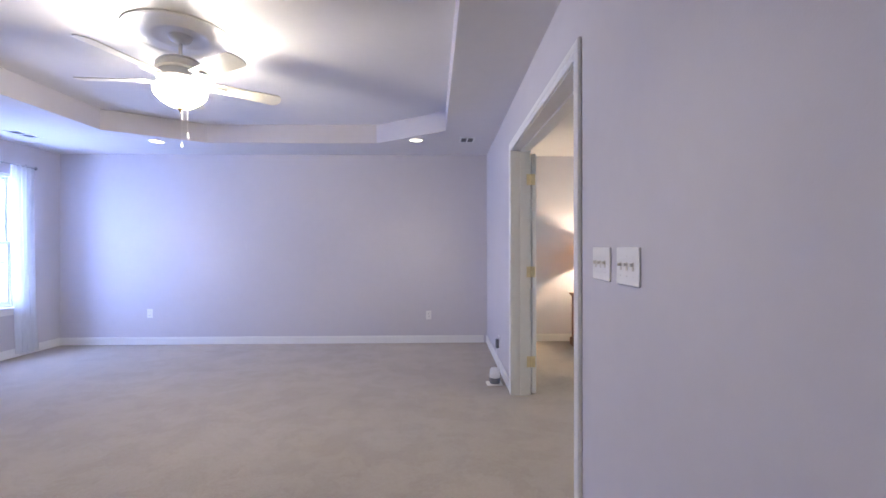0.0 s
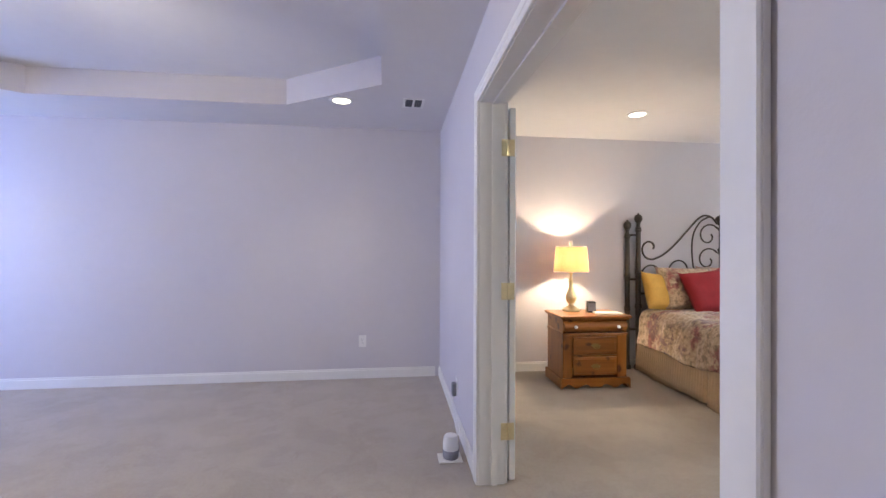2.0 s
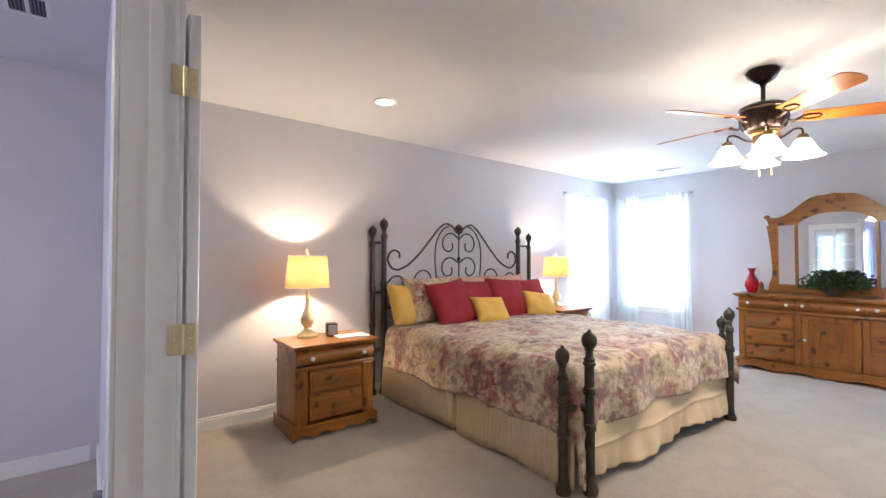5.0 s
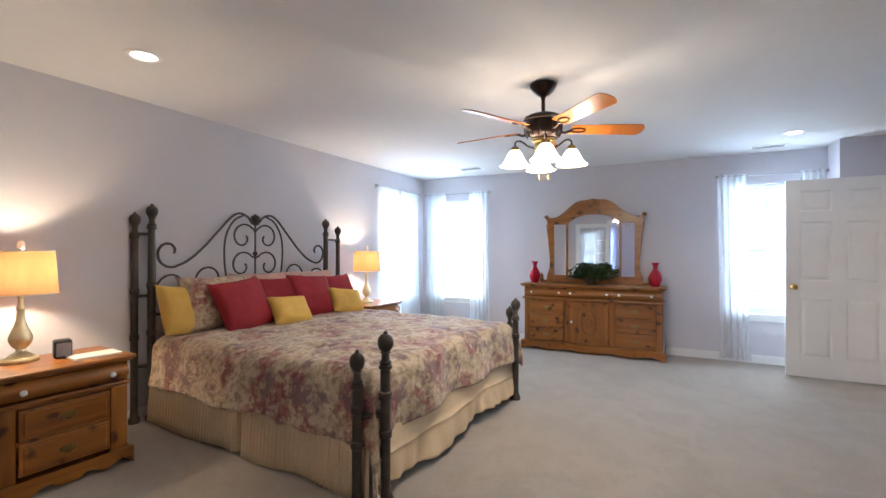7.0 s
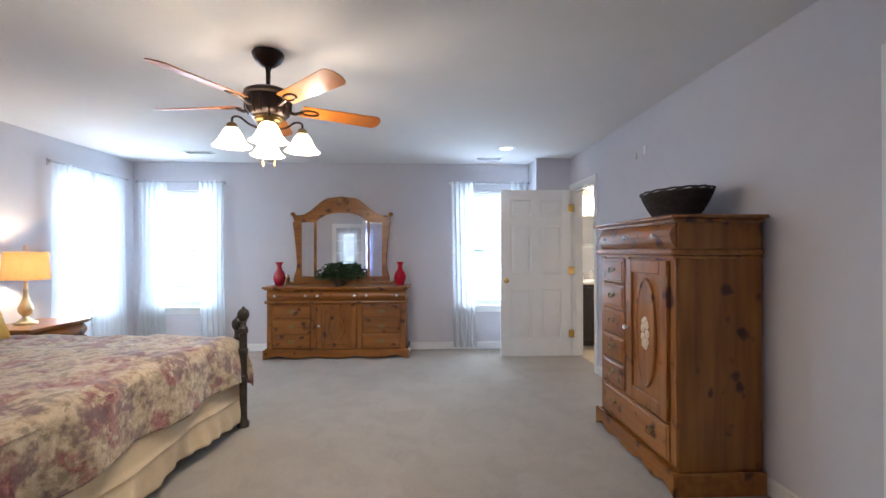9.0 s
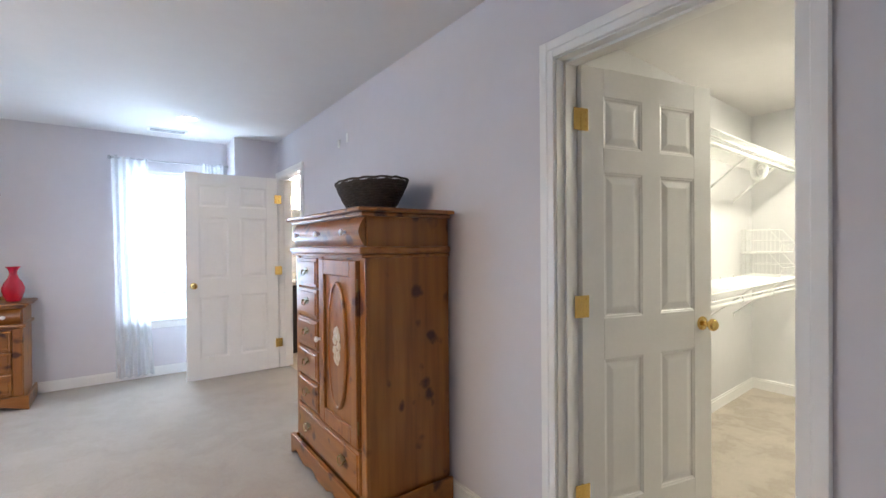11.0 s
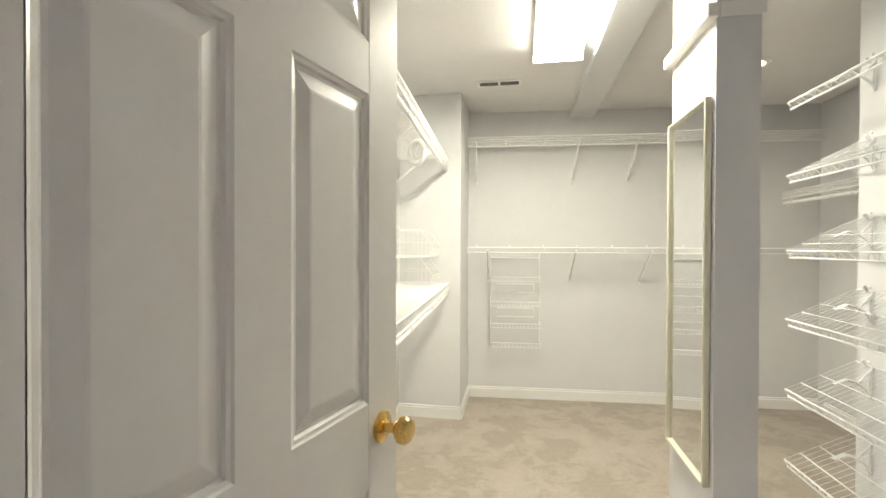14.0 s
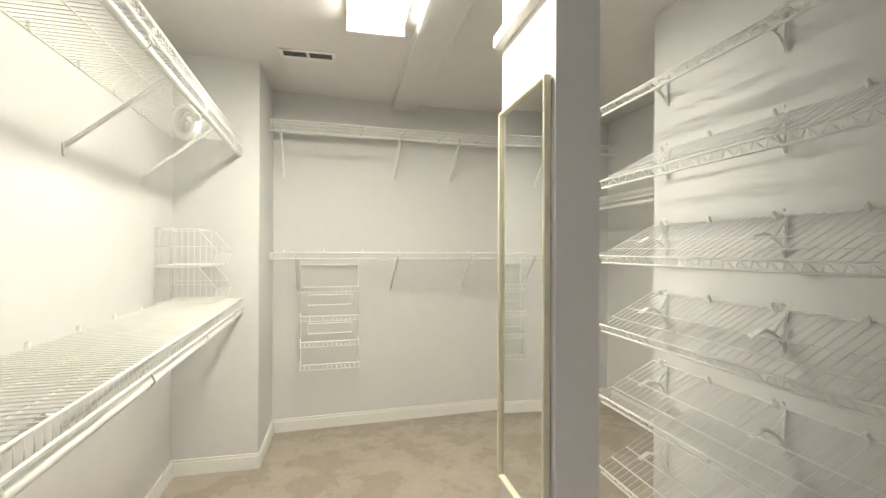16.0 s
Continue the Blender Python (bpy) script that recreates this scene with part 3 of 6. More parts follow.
# ---- windows and curtains ----
def window(name, m, w, label):
    """A double-hung window in local x (along the wall), y (0 at the room's face, positive outwards)."""
    h = WZ1 - WZ0
    top = thing(name, m, label, "window", kind="structure")
    f = Mesh()
    for a, b in ((-w / 2, -w / 2 + 0.035), (w / 2 - 0.035, w / 2)):
        f.box(a, b, 0.03, 0.12, WZ0, WZ1, 0.003, 1)
    f.box(-w / 2 + 0.035, w / 2 - 0.035, 0.03, 0.12, WZ1 - 0.035, WZ1, 0.003, 1)
    f.box(-w / 2 + 0.035, w / 2 - 0.035, 0.03, 0.12, WZ0, WZ0 + 0.03, 0.003, 1)
    f.add("frame", M_TRIM, top)
    Mesh().box(-w / 2 - 0.05, w / 2 + 0.05, -0.04, 0.03, WZ0 - 0.02, WZ0 + 0.004, 0.006).add("sill", M_TRIM, top)
    Mesh().box(-w / 2 - 0.03, w / 2 + 0.03, -0.016, -0.001, WZ0 - 0.085, WZ0 - 0.02, 0.004).add("apron", M_TRIM, top)
    mid = WZ0 + h * 0.48
    for nm, za, zb, y in (("sash", WZ0 + 0.03, mid + 0.02, 0.05), ("sash", mid - 0.02, WZ1 - 0.035, 0.085)):
        s = Mesh()
        xa, xb = -w / 2 + 0.035, w / 2 - 0.035
        s.box(xa, xa + 0.035, y, y + 0.03, za, zb, 0.003, 1).box(xb - 0.035, xb, y, y + 0.03, za, zb, 0.003, 1)
        s.box(xa + 0.035, xb - 0.035, y, y + 0.03, za, za + 0.04, 0.003, 1).box(xa + 0.035, xb - 0.035, y, y + 0.03, zb - 0.035, zb, 0.003, 1)
        s.box(-0.008, 0.008, y + 0.008, y + 0.022, za + 0.04, zb - 0.035)
        for k in (1, 2):
            zz = za + (zb - za) * k / 3
            s.box(xa + 0.035, -0.008, y + 0.008, y + 0.022, zz - 0.008, zz + 0.008).box(0.008, xb - 0.035, y + 0.008, y + 0.022, zz - 0.008, zz + 0.008)
        s.add(nm, M_BLIND, top)
        Mesh().box(xa + 0.036, xb - 0.036, y + 0.013, y + 0.017, za + 0.041, zb - 0.036).add("pane", M_GLASS, top)
    return top


def curtain_set(m, w, panels, z_rod=2.175, z_bot=0.04, seed=0):
    """A rod with finials and sheer panels (from, to at the top, shift at the foot)."""
    rod = thing("curtain_rod", m, "thin grey metal curtain rod with ball finials", "curtain rod", "curtain rods")
    r = Mesh().tube([(-w / 2, -0.07, z_rod), (w / 2, -0.07, z_rod)], 0.007, 8)
    for s in (-1, 1):
        r.lathe([(0.002, -0.02), (0.014, -0.012), (0.018, 0.0), (0.014, 0.012), (0.002, 0.02)], (s * (w / 2 + 0.012), -0.07, z_rod), 12)
        r.tube([(s * (w / 2 - 0.04), -0.07, z_rod), (s * (w / 2 - 0.04), -0.002, z_rod + 0.01)], 0.006, 6)
        r.box(s * (w / 2 - 0.04) - 0.012, s * (w / 2 - 0.04) + 0.012, -0.006, 0.0, z_rod - 0.03, z_rod + 0.04, 0.002, 1)
    r.add("rod", M_STEEL, rod, True)
    rnd = random.Random(seed)
    for a, b, shift in panels:
        cu = thing("sheer_curtain", m, "sheer white curtain panel hanging from a rod", "curtain", "sheer curtains")
        ph, k = rnd.uniform(0, 6), (b - a) / 0.062

        def f(u, v, a=a, b=b, shift=shift, ph=ph, k=k):
            z = z_rod + 0.015 + (z_bot - z_rod - 0.015) * v
            sq = 1 - 0.10 * math.sin(math.pi * min(1, v * 1.1)) + 0.06 * v
            c = (a + b) / 2
            x = c + (a + (b - a) * u - c) * sq + shift * v ** 2
            fold = math.sin(2 * math.pi * k * u + ph + 0.6 * math.sin(3 * v + ph))
            y = -0.07 + fold * (0.012 + 0.018 * v) + 0.006 * math.sin(9 * u + 4 * v + ph)
            return Vector((x, y, z))
        ob = Mesh().grid(f, max(24, int((b - a) / 0.009)), 20).add("panel", M_SHEER, cu, True)
    return rod


# local frames: x along the wall, y outwards
MN = pose((WIN_N[0] + WIN_N[1]) / 2, BY1, 0, 0, 0, 0)
ME1 = pose(BX1, (WIN_E1[0] + WIN_E1[1]) / 2, 0, 0, 0, -90)
ME2 = pose(BX1, (WIN_E2[0] + WIN_E2[1]) / 2, 0, 0, 0, -90)
MD1 = pose(DX0, (WIN_D1[0] + WIN_D1[1]) / 2, 0, 0, 0, 90)
WL = "white double-hung window with muntin bars, bright daylight outside"
window("window_1", MN, 0.80, WL)
window("window_2", ME1, 0.80, WL)
window("window_3", ME2, 0.72, WL)
window("window_4", MD1, 0.94, WL)
curtain_set(MN, 1.10, [(-0.53, -0.02, -0.02), (0.02, 0.53, 0.02)], seed=1)
curtain_set(ME1, 1.08, [(-0.53, -0.18, -0.02), (0.22, 0.53, 0.02)], seed=2)
curtain_set(ME2, 1.00, [(-0.50, -0.21, 0.03), (0.28, 0.49, 0.0)], seed=3)
curtain_set(MD1, 1.24, [(-0.60, -0.30, 0.0), (0.33, 0.60, 0.06)], seed=4)
for x0, x1, y0, y1 in ((4.0, 16.0, 8.6, 8.65), (8.9, 8.95, -2.5, 8.5), (-6.3, -6.25, -0.5, 8.8)):
    structure(Mesh().box(x0, x1, y0, y1, -0.6, 3.6).add("backdrop", M_SKYCARD), "hazy bright daylight outside the windows", "backdrop")


# ---- doors ----
def panel_leaf(w, h, t=0.035):
    """A moulded six-panel leaf from x 0 to w, y 0 to t."""
    m = Mesh()
    s, mul = 0.115, 0.105
    rails = [(0.0, 0.20), (0.81, 0.98), (1.59, 1.69), (h - 0.115, h)]
    m.box(0, s, 0, t, 0, h, 0.002, 1).box(w - s, w, 0, t, 0, h, 0.002, 1)
    for a, b in rails:
        m.box(s, w - s, 0, t, a, b)
    c = w / 2
    # sticking, groove, raised field: inset from the opening, depth under the face
    steps = ((0.0, 0.0), (0.004, 0.0025), (0.010, 0.004), (0.014, 0.0085), (0.020, 0.009), (0.045, 0.003), (0.050, 0.0025))
    for (_, a), (b, _) in zip(rails, rails[1:]):
        m.box(c - mul / 2, c + mul / 2, 0, t, a, b)
        for xa, xb in ((s, c - mul / 2), (c + mul / 2, w - s)):
            for side in (0, 1):
                last = None
                for ins, dep in steps:
                    y = dep if side == 0 else t - dep
                    ring = [m.bm.verts.new(q) for q in ((xa + ins, y, a + ins), (xb - ins, y, a + ins), (xb - ins, y, b - ins), (xa + ins, y, b - ins))]
                    if last:
                        for i in range(4):
                            m.bm.faces.new((last[i], last[(i + 1) % 4], ring[(i + 1) % 4], ring[i]))
                    last = ring
                m.bm.faces.new(last)
    return m


def knob(parent, x, z, t=0.035, mat=M_BRASS):
    for s in (-1, 1):
        y = 0 if s < 0 else t
        r = Matrix.Rotation(radians(90 * (1 if s < 0 else -1)), 3, "X")
        Mesh().lathe([(0.032, 0.0), (0.032, 0.006), (0.024, 0.011), (0.011, 0.014), (0.010, 0.032), (0.018, 0.038), (0.027, 0.047),
                      (0.028, 0.058), (0.022, 0.067), (0.002, 0.070)], (x, y, z), 20, r).add("knob", mat, parent, True, "polished brass round knob")


def hinge(parent, x, y, z, mat, yaw=0.0):
    m = Mesh().tube([(0, 0, -0.045), (0, 0, 0.045)], 0.0065, 8)
    m.box(0.004, 0.036, -0.003, 0.0, -0.045, 0.045, 0.001, 1).box(-0.036, -0.004, -0.003, 0.0, -0.045, 0.045, 0.001, 1)
    for k in (-0.03, 0.0, 0.03):
        for s in (-1, 1):
            m.lathe([(0.004, 0.0), (0.003, 0.002), (0.001, 0.0025)], (s * 0.022, -0.003, k), 8, Matrix.Rotation(radians(90), 3, "X"))
    ob = m.add("hinge", mat, parent, True, "brass butt hinge")
    ob.matrix_basis = pose(x, y, z, 0, 0, yaw)
    return ob


def six_panel_door(name, m, w, label, hinge_y):
    d = thing(name, m, label, "door", kind="structure")
    leaf = panel_leaf(w, 2.02).add("leaf", M_DOOR, d)
    leaf.location = (0, 0, 0.012)
    knob(d, w - 0.065, 0.93)
    for z in (0.28, 1.05, 1.81):
        hinge(d, -0.004, hinge_y, z, M_BRASS, 180 if hinge_y > 0.01 else 0)
    return d


def french_door(name, m, w, label, side=1):
    d = thing(name, m, label, "door", kind="structure")
    t, h, s = 0.035, 2.02, 0.10
    f = Mesh()
    f.box(0, s, 0, t, 0.012, h, 0.003, 1).box(w - s, w, 0, t, 0.012, h, 0.003, 1)
    f.box(s, w - s, 0, t, 0.012, 0.24, 0.003, 1).box(s, w - s, 0, t, h - 0.11, h, 0.003, 1)
    z0, z1, cols, rows = 0.24, h - 0.11, 2, 5
    cw, rh = (w - 2 * s) / cols, (z1 - z0) / rows
    f.box(w / 2 - 0.011, w / 2 + 0.011, 0.006, t - 0.006, z0, z1)
    for k in range(1, rows):
        for c in range(cols):
            f.box(s + c * cw + (0.011 if c else 0), s + (c + 1) * cw - (0 if c else 0.011), 0.006, t - 0.006, z0 + k * rh - 0.011, z0 + k * rh + 0.011)
    f.add("frame", M_DOOR, d)
    for k in range(rows):
        for c in range(cols):
            Mesh().box(s + c * cw + 0.002, s + (c + 1) * cw - 0.002, 0.015, 0.020, z0 + k * rh + 0.002, z0 + (k + 1) * rh - 0.002).add("pane", M_GLASS, d)
    return d


# the pair of glazed doors, folded back into the bedroom
fd = french_door("door_1", pose(0.921, 3.532, 0, 0, 0, 90), 0.86, "white glazed french door with ten panes, folded back against the wall")
french_door("door_2", pose(0.905, 1.735, 0, 0, 0, -87), 0.86, "white glazed french door with ten panes, folded open")
fh = thing("hinge_set", pose(0, 0, 0), "three brass hinges on a white door lining", "hinge", kind="structure")
for z in (0.28, 1.03, 1.80):
    hinge(fh, 0.874, 3.519, z, M_SATIN, 0)
# closet door, opened inwards; bathroom door, opened into the bedroom
six_panel_door("door_3", pose(2.880, -0.012, 0, 0, 0, -103), 0.765, "white six-panel door standing open into the closet", 0.0)
six_panel_door("door_4", pose(6.665, 0.15, 0, 0, 0, 90), 0.86, "white six-panel door standing open by the window", 0.035)

# ---- bedroom furniture ----
def finial_post(m, x, y, h, r):
    bands = []
    for z in (h * 0.40, h * 0.62):
        bands += [(r, z - 0.02), (r * 1.28, z - 0.012), (r * 1.28, z), (r * 1.08, z + 0.004), (r * 1.28, z + 0.008), (r * 1.28, z + 0.02), (r, z + 0.028)]
    top = [(r * 0.96, h - 0.20), (r * 1.30, h - 0.192), (r * 1.30, h - 0.178), (r * 1.05, h - 0.172), (r * 1.22, h - 0.160), (r * 0.80, h - 0.148),
           (r * 0.74, h - 0.118), (r * 1.05, h - 0.112), (r * 0.85, h - 0.104), (r * 1.25, h - 0.092), (r * 1.52, h - 0.072), (r * 1.56, h - 0.055),
           (r * 1.38, h - 0.036), (r * 0.95, h - 0.022), (r * 0.42, h - 0.015), (r * 0.40, h - 0.007), (0.002, h)]
    m.lathe([(r * 1.5, 0.0), (r * 1.6, 0.03), (r * 1.1, 0.05), (r, 0.08)] + bands + top, (x, y, 0), 18)


def spiral(cx, cz, r0, r1, a0, a1, y, n=26):
    pts = []
    for i in range(n + 1):
        t = i / n
        a, r = radians(a0 + (a1 - a0) * t), r0 + (r1 - r0) * t
        pts.append((cx + r * math.cos(a), y, cz + r * math.sin(a)))
    return pts


def bend(pts, n=8):
    """A smooth line through points of the plane x, z at one y."""
    p = [Vector(q) for q in pts]
    p = [2 * p[0] - p[1]] + p + [2 * p[-1] - p[-2]]
    out = []
    for i in range(1, len(p) - 2):
        for k in range(n):
            t = k / n
            out.append(0.5 * (2 * p[i] + (p[i + 1] - p[i - 1]) * t + (2 * p[i - 1] - 5 * p[i] + 4 * p[i + 1] - p[i + 2]) * t * t
                              + (3 * p[i] - p[i - 1] - 3 * p[i + 1] + p[i + 2]) * t ** 3))
    return out + [p[-2]]


BED = pose(3.775, 4.44, 0, 0, 0, -2.5)
bed = thing("bed", BED, "king bed with bronzed iron scroll headboard and floral comforter", "bed")
YH, YF = 1.12, -1.12
m = Mesh()
for s in (-1, 1):
    xi, xo = (-0.945, -1.05) if s < 0 else (0.885, 1.11)
    for x, y, h, r in ((xi, YH, 1.655, 0.027), (xo, YH + 0.03, 1.585, 0.025)):
        m = Mesh()
        finial_post(m, x, y, h, r)
        m.add("post", M_IRON, bed, True)
    for z in (0.42, 0.95, 1.42):
        Mesh().tube([(xi, YH, z), (xo, YH + 0.03, z)], 0.012, 8).add("crossbar", M_IRON, bed, True)
for s in (-1, 1):
    xa, xb, ya = (-0.945, -1.06, YF) if s < 0 else (0.90, 0.995, YF - 0.01)
    for x, y, h, r in ((xa, ya, 0.885, 0.027), (xb, ya + 0.09, 0.80, 0.025)):
        m = Mesh()
        finial_post(m, x, y, h, r)
        m.add("post", M_IRON, bed, True)
    for z, r in ((0.47, 0.013), (0.45, 0.010)):
        Mesh().tube([(xa, ya, z), (xb, ya + 0.09, z)], r, 8).add("crossbar", M_IRON, bed, True)
# headboard scrolls
m = Mesh()
r = 0.0085
for s in (-1, 1):
    def c(*pts):
        return [(s * x * 0.943 - 0.03, YH, z) for x, z in pts]
    def curl(*a):
        return [(s * x * 0.943 - 0.03, y, z) for x, y, z in spiral(*a, YH, 34)]
    # the long sweep that ends in an open curl beside the post
    m.tube(bend(c((0.03, 1.545), (0.09, 1.61), (0.18, 1.635), (0.27, 1.59), (0.40, 1.46), (0.55, 1.31), (0.68, 1.21), (0.787, 1.165))) + curl(0.83, 1.282, 0.125, 0.035, -108, 195)[1:], r + 0.002, 8)
    m.tube(bend(c((0.12, 1.625), (0.23, 1.57), (0.31, 1.45), (0.335, 1.30), (0.32, 1.10), (0.27, 0.90), (0.24, 0.80))), r, 8)
    m.tube(bend(c((0.0, 1.47), (0.025, 1.50))) + curl(0.135, 1.415, 0.135, 0.035, 140, -210), r, 8)
    m.tube(bend(c((0.0, 1.22), (0.02, 1.235))) + curl(0.145, 1.155, 0.138, 0.035, 145, -210), r, 8)
    m.tube(curl(0.475, 1.04, 0.145, 0.045, -25, 300), r, 8)
    m.tube(curl(0.80, 0.99, 0.135, 0.045, 10, 290), r, 8)
    m.tube(bend(c((0.61, 0.99), (0.64, 0.90), (0.66, 0.80))), r, 8)
m.tube([(-0.03, YH, 1.56), (-0.03, YH, 0.55)], r, 8)
m.tube([(-0.945, YH, 0.80), (0.885, YH, 0.80)], 0.011, 8)
m.tube([(-0.945, YH, 0.50), (0.885, YH, 0.50)], 0.011, 8)
m.lathe([(0.003, 0), (0.028, 0.02), (0.034, 0.05), (0.045, 0.07), (0.04, 0.09), (0.02, 0.105), (0.003, 0.115)], (-0.03, YH, 1.525), 12)
m.lathe([(0.003, 0), (0.02, 0.02), (0.022, 0.04), (0.003, 0.06)], (-0.03, YH, 1.235), 10)
m.add("headboard", M_IRON, bed, True)
# springs, mattress, skirt, comforter
Mesh().box(-0.93, 0.93, -1.03, 1.05, 0.20, 0.60, 0.05, 3).add("mattress", M_CREAM, bed, True)
for s in (-1, 1):
    Mesh().tube([(s * 0.945, YF + 0.12, 0.24), (s * 0.945, YH, 0.24)], 0.014, 6).add("side_rail", M_IRON, bed)


def skirt(p0, p1, nx, ny, n, z0=0.015, z1=0.36):
    """A pleated valance between two points; it bulges towards (nx, ny)."""
    ln = math.hypot(p1[0] - p0[0], p1[1] - p0[1])

    def f(u, v):
        w = math.sin(2 * math.pi * u * ln / 0.034 + 0.9 * math.sin(u * 31)) * (0.004 + 0.004 * v) + 0.005 * math.sin(u * 23) * v
        gap = 0.09 * math.exp(-((u - 0.5) / 0.009) ** 2) * v
        o = w + 0.02 * v - gap
        return Vector((p0[0] + (p1[0] - p0[0]) * u + nx * o, p0[1] + (p1[1] - p0[1]) * u + ny * o,
                       z1 + (z0 - z1) * v + 0.012 * math.sin(u * 17 + 1) * v))
    return Mesh().grid(f, n, 6)


for p0, p1, nx, ny, n in (((-0.985, 1.05), (-0.985, -1.05), -1, 0, 620), ((0.985, 1.05), (0.985, -1.05), 1, 0, 620)):
    thicken(skirt(p0, p1, nx, ny, n).add("bed_skirt", M_CREAM, bed, True, "cream pleated bed skirt"), 0.004)


def loose_skirt(u, v):
    x = -0.99 + 1.98 * u
    z = 0.38 - 0.315 * v + 0.018 * math.sin(9 * u + 2) * v
    y = -1.065 - 0.05 * v - 0.022 * math.sin(14 * u + 3.0 * v) * v - 0.012 * math.sin(31 * u + 5 * v) * v - 0.010 * math.sin(74 * u + 2 * math.sin(9 * u)) * max(0.0, v - 0.45) * 1.8 - 0.012 * math.exp(-((v - 0.5) / 0.04) ** 2)
    return Vector((x, y, z))


thicken(Mesh().grid(loose_skirt, 240, 22).add("bed_skirt", M_CREAM, bed, True, "cream bed skirt sagging at the foot"), 0.004)


def comforter(u, v):
    """Draped over the mattress: u across the bed, v from head to foot, by length of cloth."""
    W, L, TOPZ, R = 1.0, 1.085, 0.655, 0.10
    su = (u - 0.5) * 2 * (W + 0.315)
    sv = -0.98 + v * (L + 0.30 + 0.98)

    def drape(s, edge):
        a = abs(s)
        k = math.copysign(1, s)
        if a <= edge - R:
            return k * a, 0.0
        t = a - (edge - R)
        q = R * math.pi / 2
        if t < q:
            return k * (edge - R + R * math.sin(t / R)), -R * (1 - math.cos(t / R))
        return k * (edge + 0.10 * (t - q)), -R - (t - q)
    x, dx = drape(su, W)
    y, dy = drape(sv, L)
    z = TOPZ + min(dx, dy) + 0.22 * max(dx, dy)
    p = Vector((x, -y, z))
    n = noise.noise(Vector((x * 3.1, y * 3.1, z * 2.0))) * 0.022 + noise.noise(Vector((x * 9, y * 9, z * 6))) * 0.011 + abs(noise.noise(Vector((x * 5 + 7, y * 13, z * 5)))) * 0.012
    quilt = -0.008 * (abs(math.sin(y * math.pi / 0.42)) < 0.10)
    crown = 0.03 * (1 - (x / 1.1) ** 2)
    if dx < -0.06:
        p.x += math.copysign(0.014 * math.sin(y * 11 + 1) * min(1, -dx * 4) + n, x)
    if dy < -0.06:
        p.y -= 0.028 * math.sin(x * 10) * min(1, -dy * 4) + n
    if dx < -0.05 and dy < -0.05:
        k = min(1.0, min(-dx - 0.05, -dy - 0.05) * 4.5)
        if x < 0:
            p += Vector((-0.03 * k, -0.03 * k, -0.17 * k))
        else:
            p += Vector((0.05 * k, -0.04 * k, 0.03 * k))
    p.z += n + crown + quilt
    if dx < -0.2 or dy < -0.2:
        p.z += 0.008 * math.sin(x * 7 + y * 8)
    return p


thicken(Mesh().grid(comforter, 150, 150).add("comforter", M_FLORAL, bed, True, "quilted comforter with faded rose and mauve flowers"), 0.03, -1.0)


def pillow(name, m, w, h, t, mat, label, group=""):
    """A plump cushion standing in its x, z plane."""
    top = thing(name, m, label, "pillow", group)

    def half(sg):
        def f(u, v):
            a, b = 2 * u - 1, 2 * v - 1
            e = max(0.0, (1 - a ** 4)) ** 0.5 * max(0.0, (1 - b ** 4)) ** 0.5
            pinch = 1 - 0.10 * (1 - abs(a) ** 2) * (abs(b) ** 6) 
            pinch2 = 1 - 0.10 * (1 - abs(b) ** 2) * (abs(a) ** 6)
            wob = noise.noise(Vector((a * 2 + w * 9, b * 2, sg))) * 0.012 * e
            return Vector((a * w / 2 * pinch2, sg * (e * t / 2 + wob), (b * 0.5 + 0.5) * h * 1.0 * (pinch if b > 0 else 1)))
        return f
    mm = Mesh().grid(half(1), 20, 20).grid(half(-1), 20, 20)
    bmesh.ops.remove_doubles(mm.bm, verts=mm.bm.verts[:], dist=0.0004)
    mm.add("cushion", mat, top, True)
    return top


def on_bed(x, y, z, tilt, yaw, roll=0):
    return BED @ pose(x, y, z, tilt, roll, yaw)


TB = 0.672
pillow("bed_pillow", on_bed(-0.50, 0.84, TB, -24, 6), 0.66, 0.46, 0.20, M_FLORAL, "floral pillow sham propped against the headboard", "floral shams")
pillow("bed_pillow", on_bed(0.05, 0.92, TB, -24, -3), 0.74, 0.46, 0.20, M_PINKP, "faded pink pillow sham propped against the headboard", "floral shams")
pillow("bed_pillow", on_bed(0.60, 0.93, TB, -24, 4), 0.72, 0.46, 0.20, M_PINKP, "faded pink pillow sham propped against the headboard", "floral shams")
pillow("gold_pillow", on_bed(-0.80, 0.84, TB - 0.01, -24, 8, 5), 0.42, 0.40, 0.15, M_GOLD, "mustard yellow cotton throw pillow on the bed", "yellow pillows")
pillow("red_pillow", on_bed(-0.42, 0.60, TB, -30, 4, -6), 0.47, 0.45, 0.17, M_RED, "deep red cotton throw pillow on the bed", "red pillows")
pillow("red_pillow", on_bed(-0.02, 0.76, TB, -30, -4, 2), 0.45, 0.43, 0.16, M_RED, "deep red cotton throw pillow on the bed", "red pillows")
pillow("red_pillow", on_bed(0.34, 0.68, TB, -32, -8, 4), 0.47, 0.45, 0.17, M_RED, "deep red cotton throw pillow on the bed", "red pillows")
pillow("red_pillow", on_bed(0.80, 0.78, TB, -34, -14, -3), 0.45, 0.43, 0.16, M_RED, "deep red cotton throw pillow on the bed", "red pillows")
pillow("gold_pillow", on_bed(-0.12, 0.47, TB + 0.005, -36, -6, 3), 0.38, 0.27, 0.12, M_GOLD, "mustard yellow cotton throw pillow on the bed", "yellow pillows")
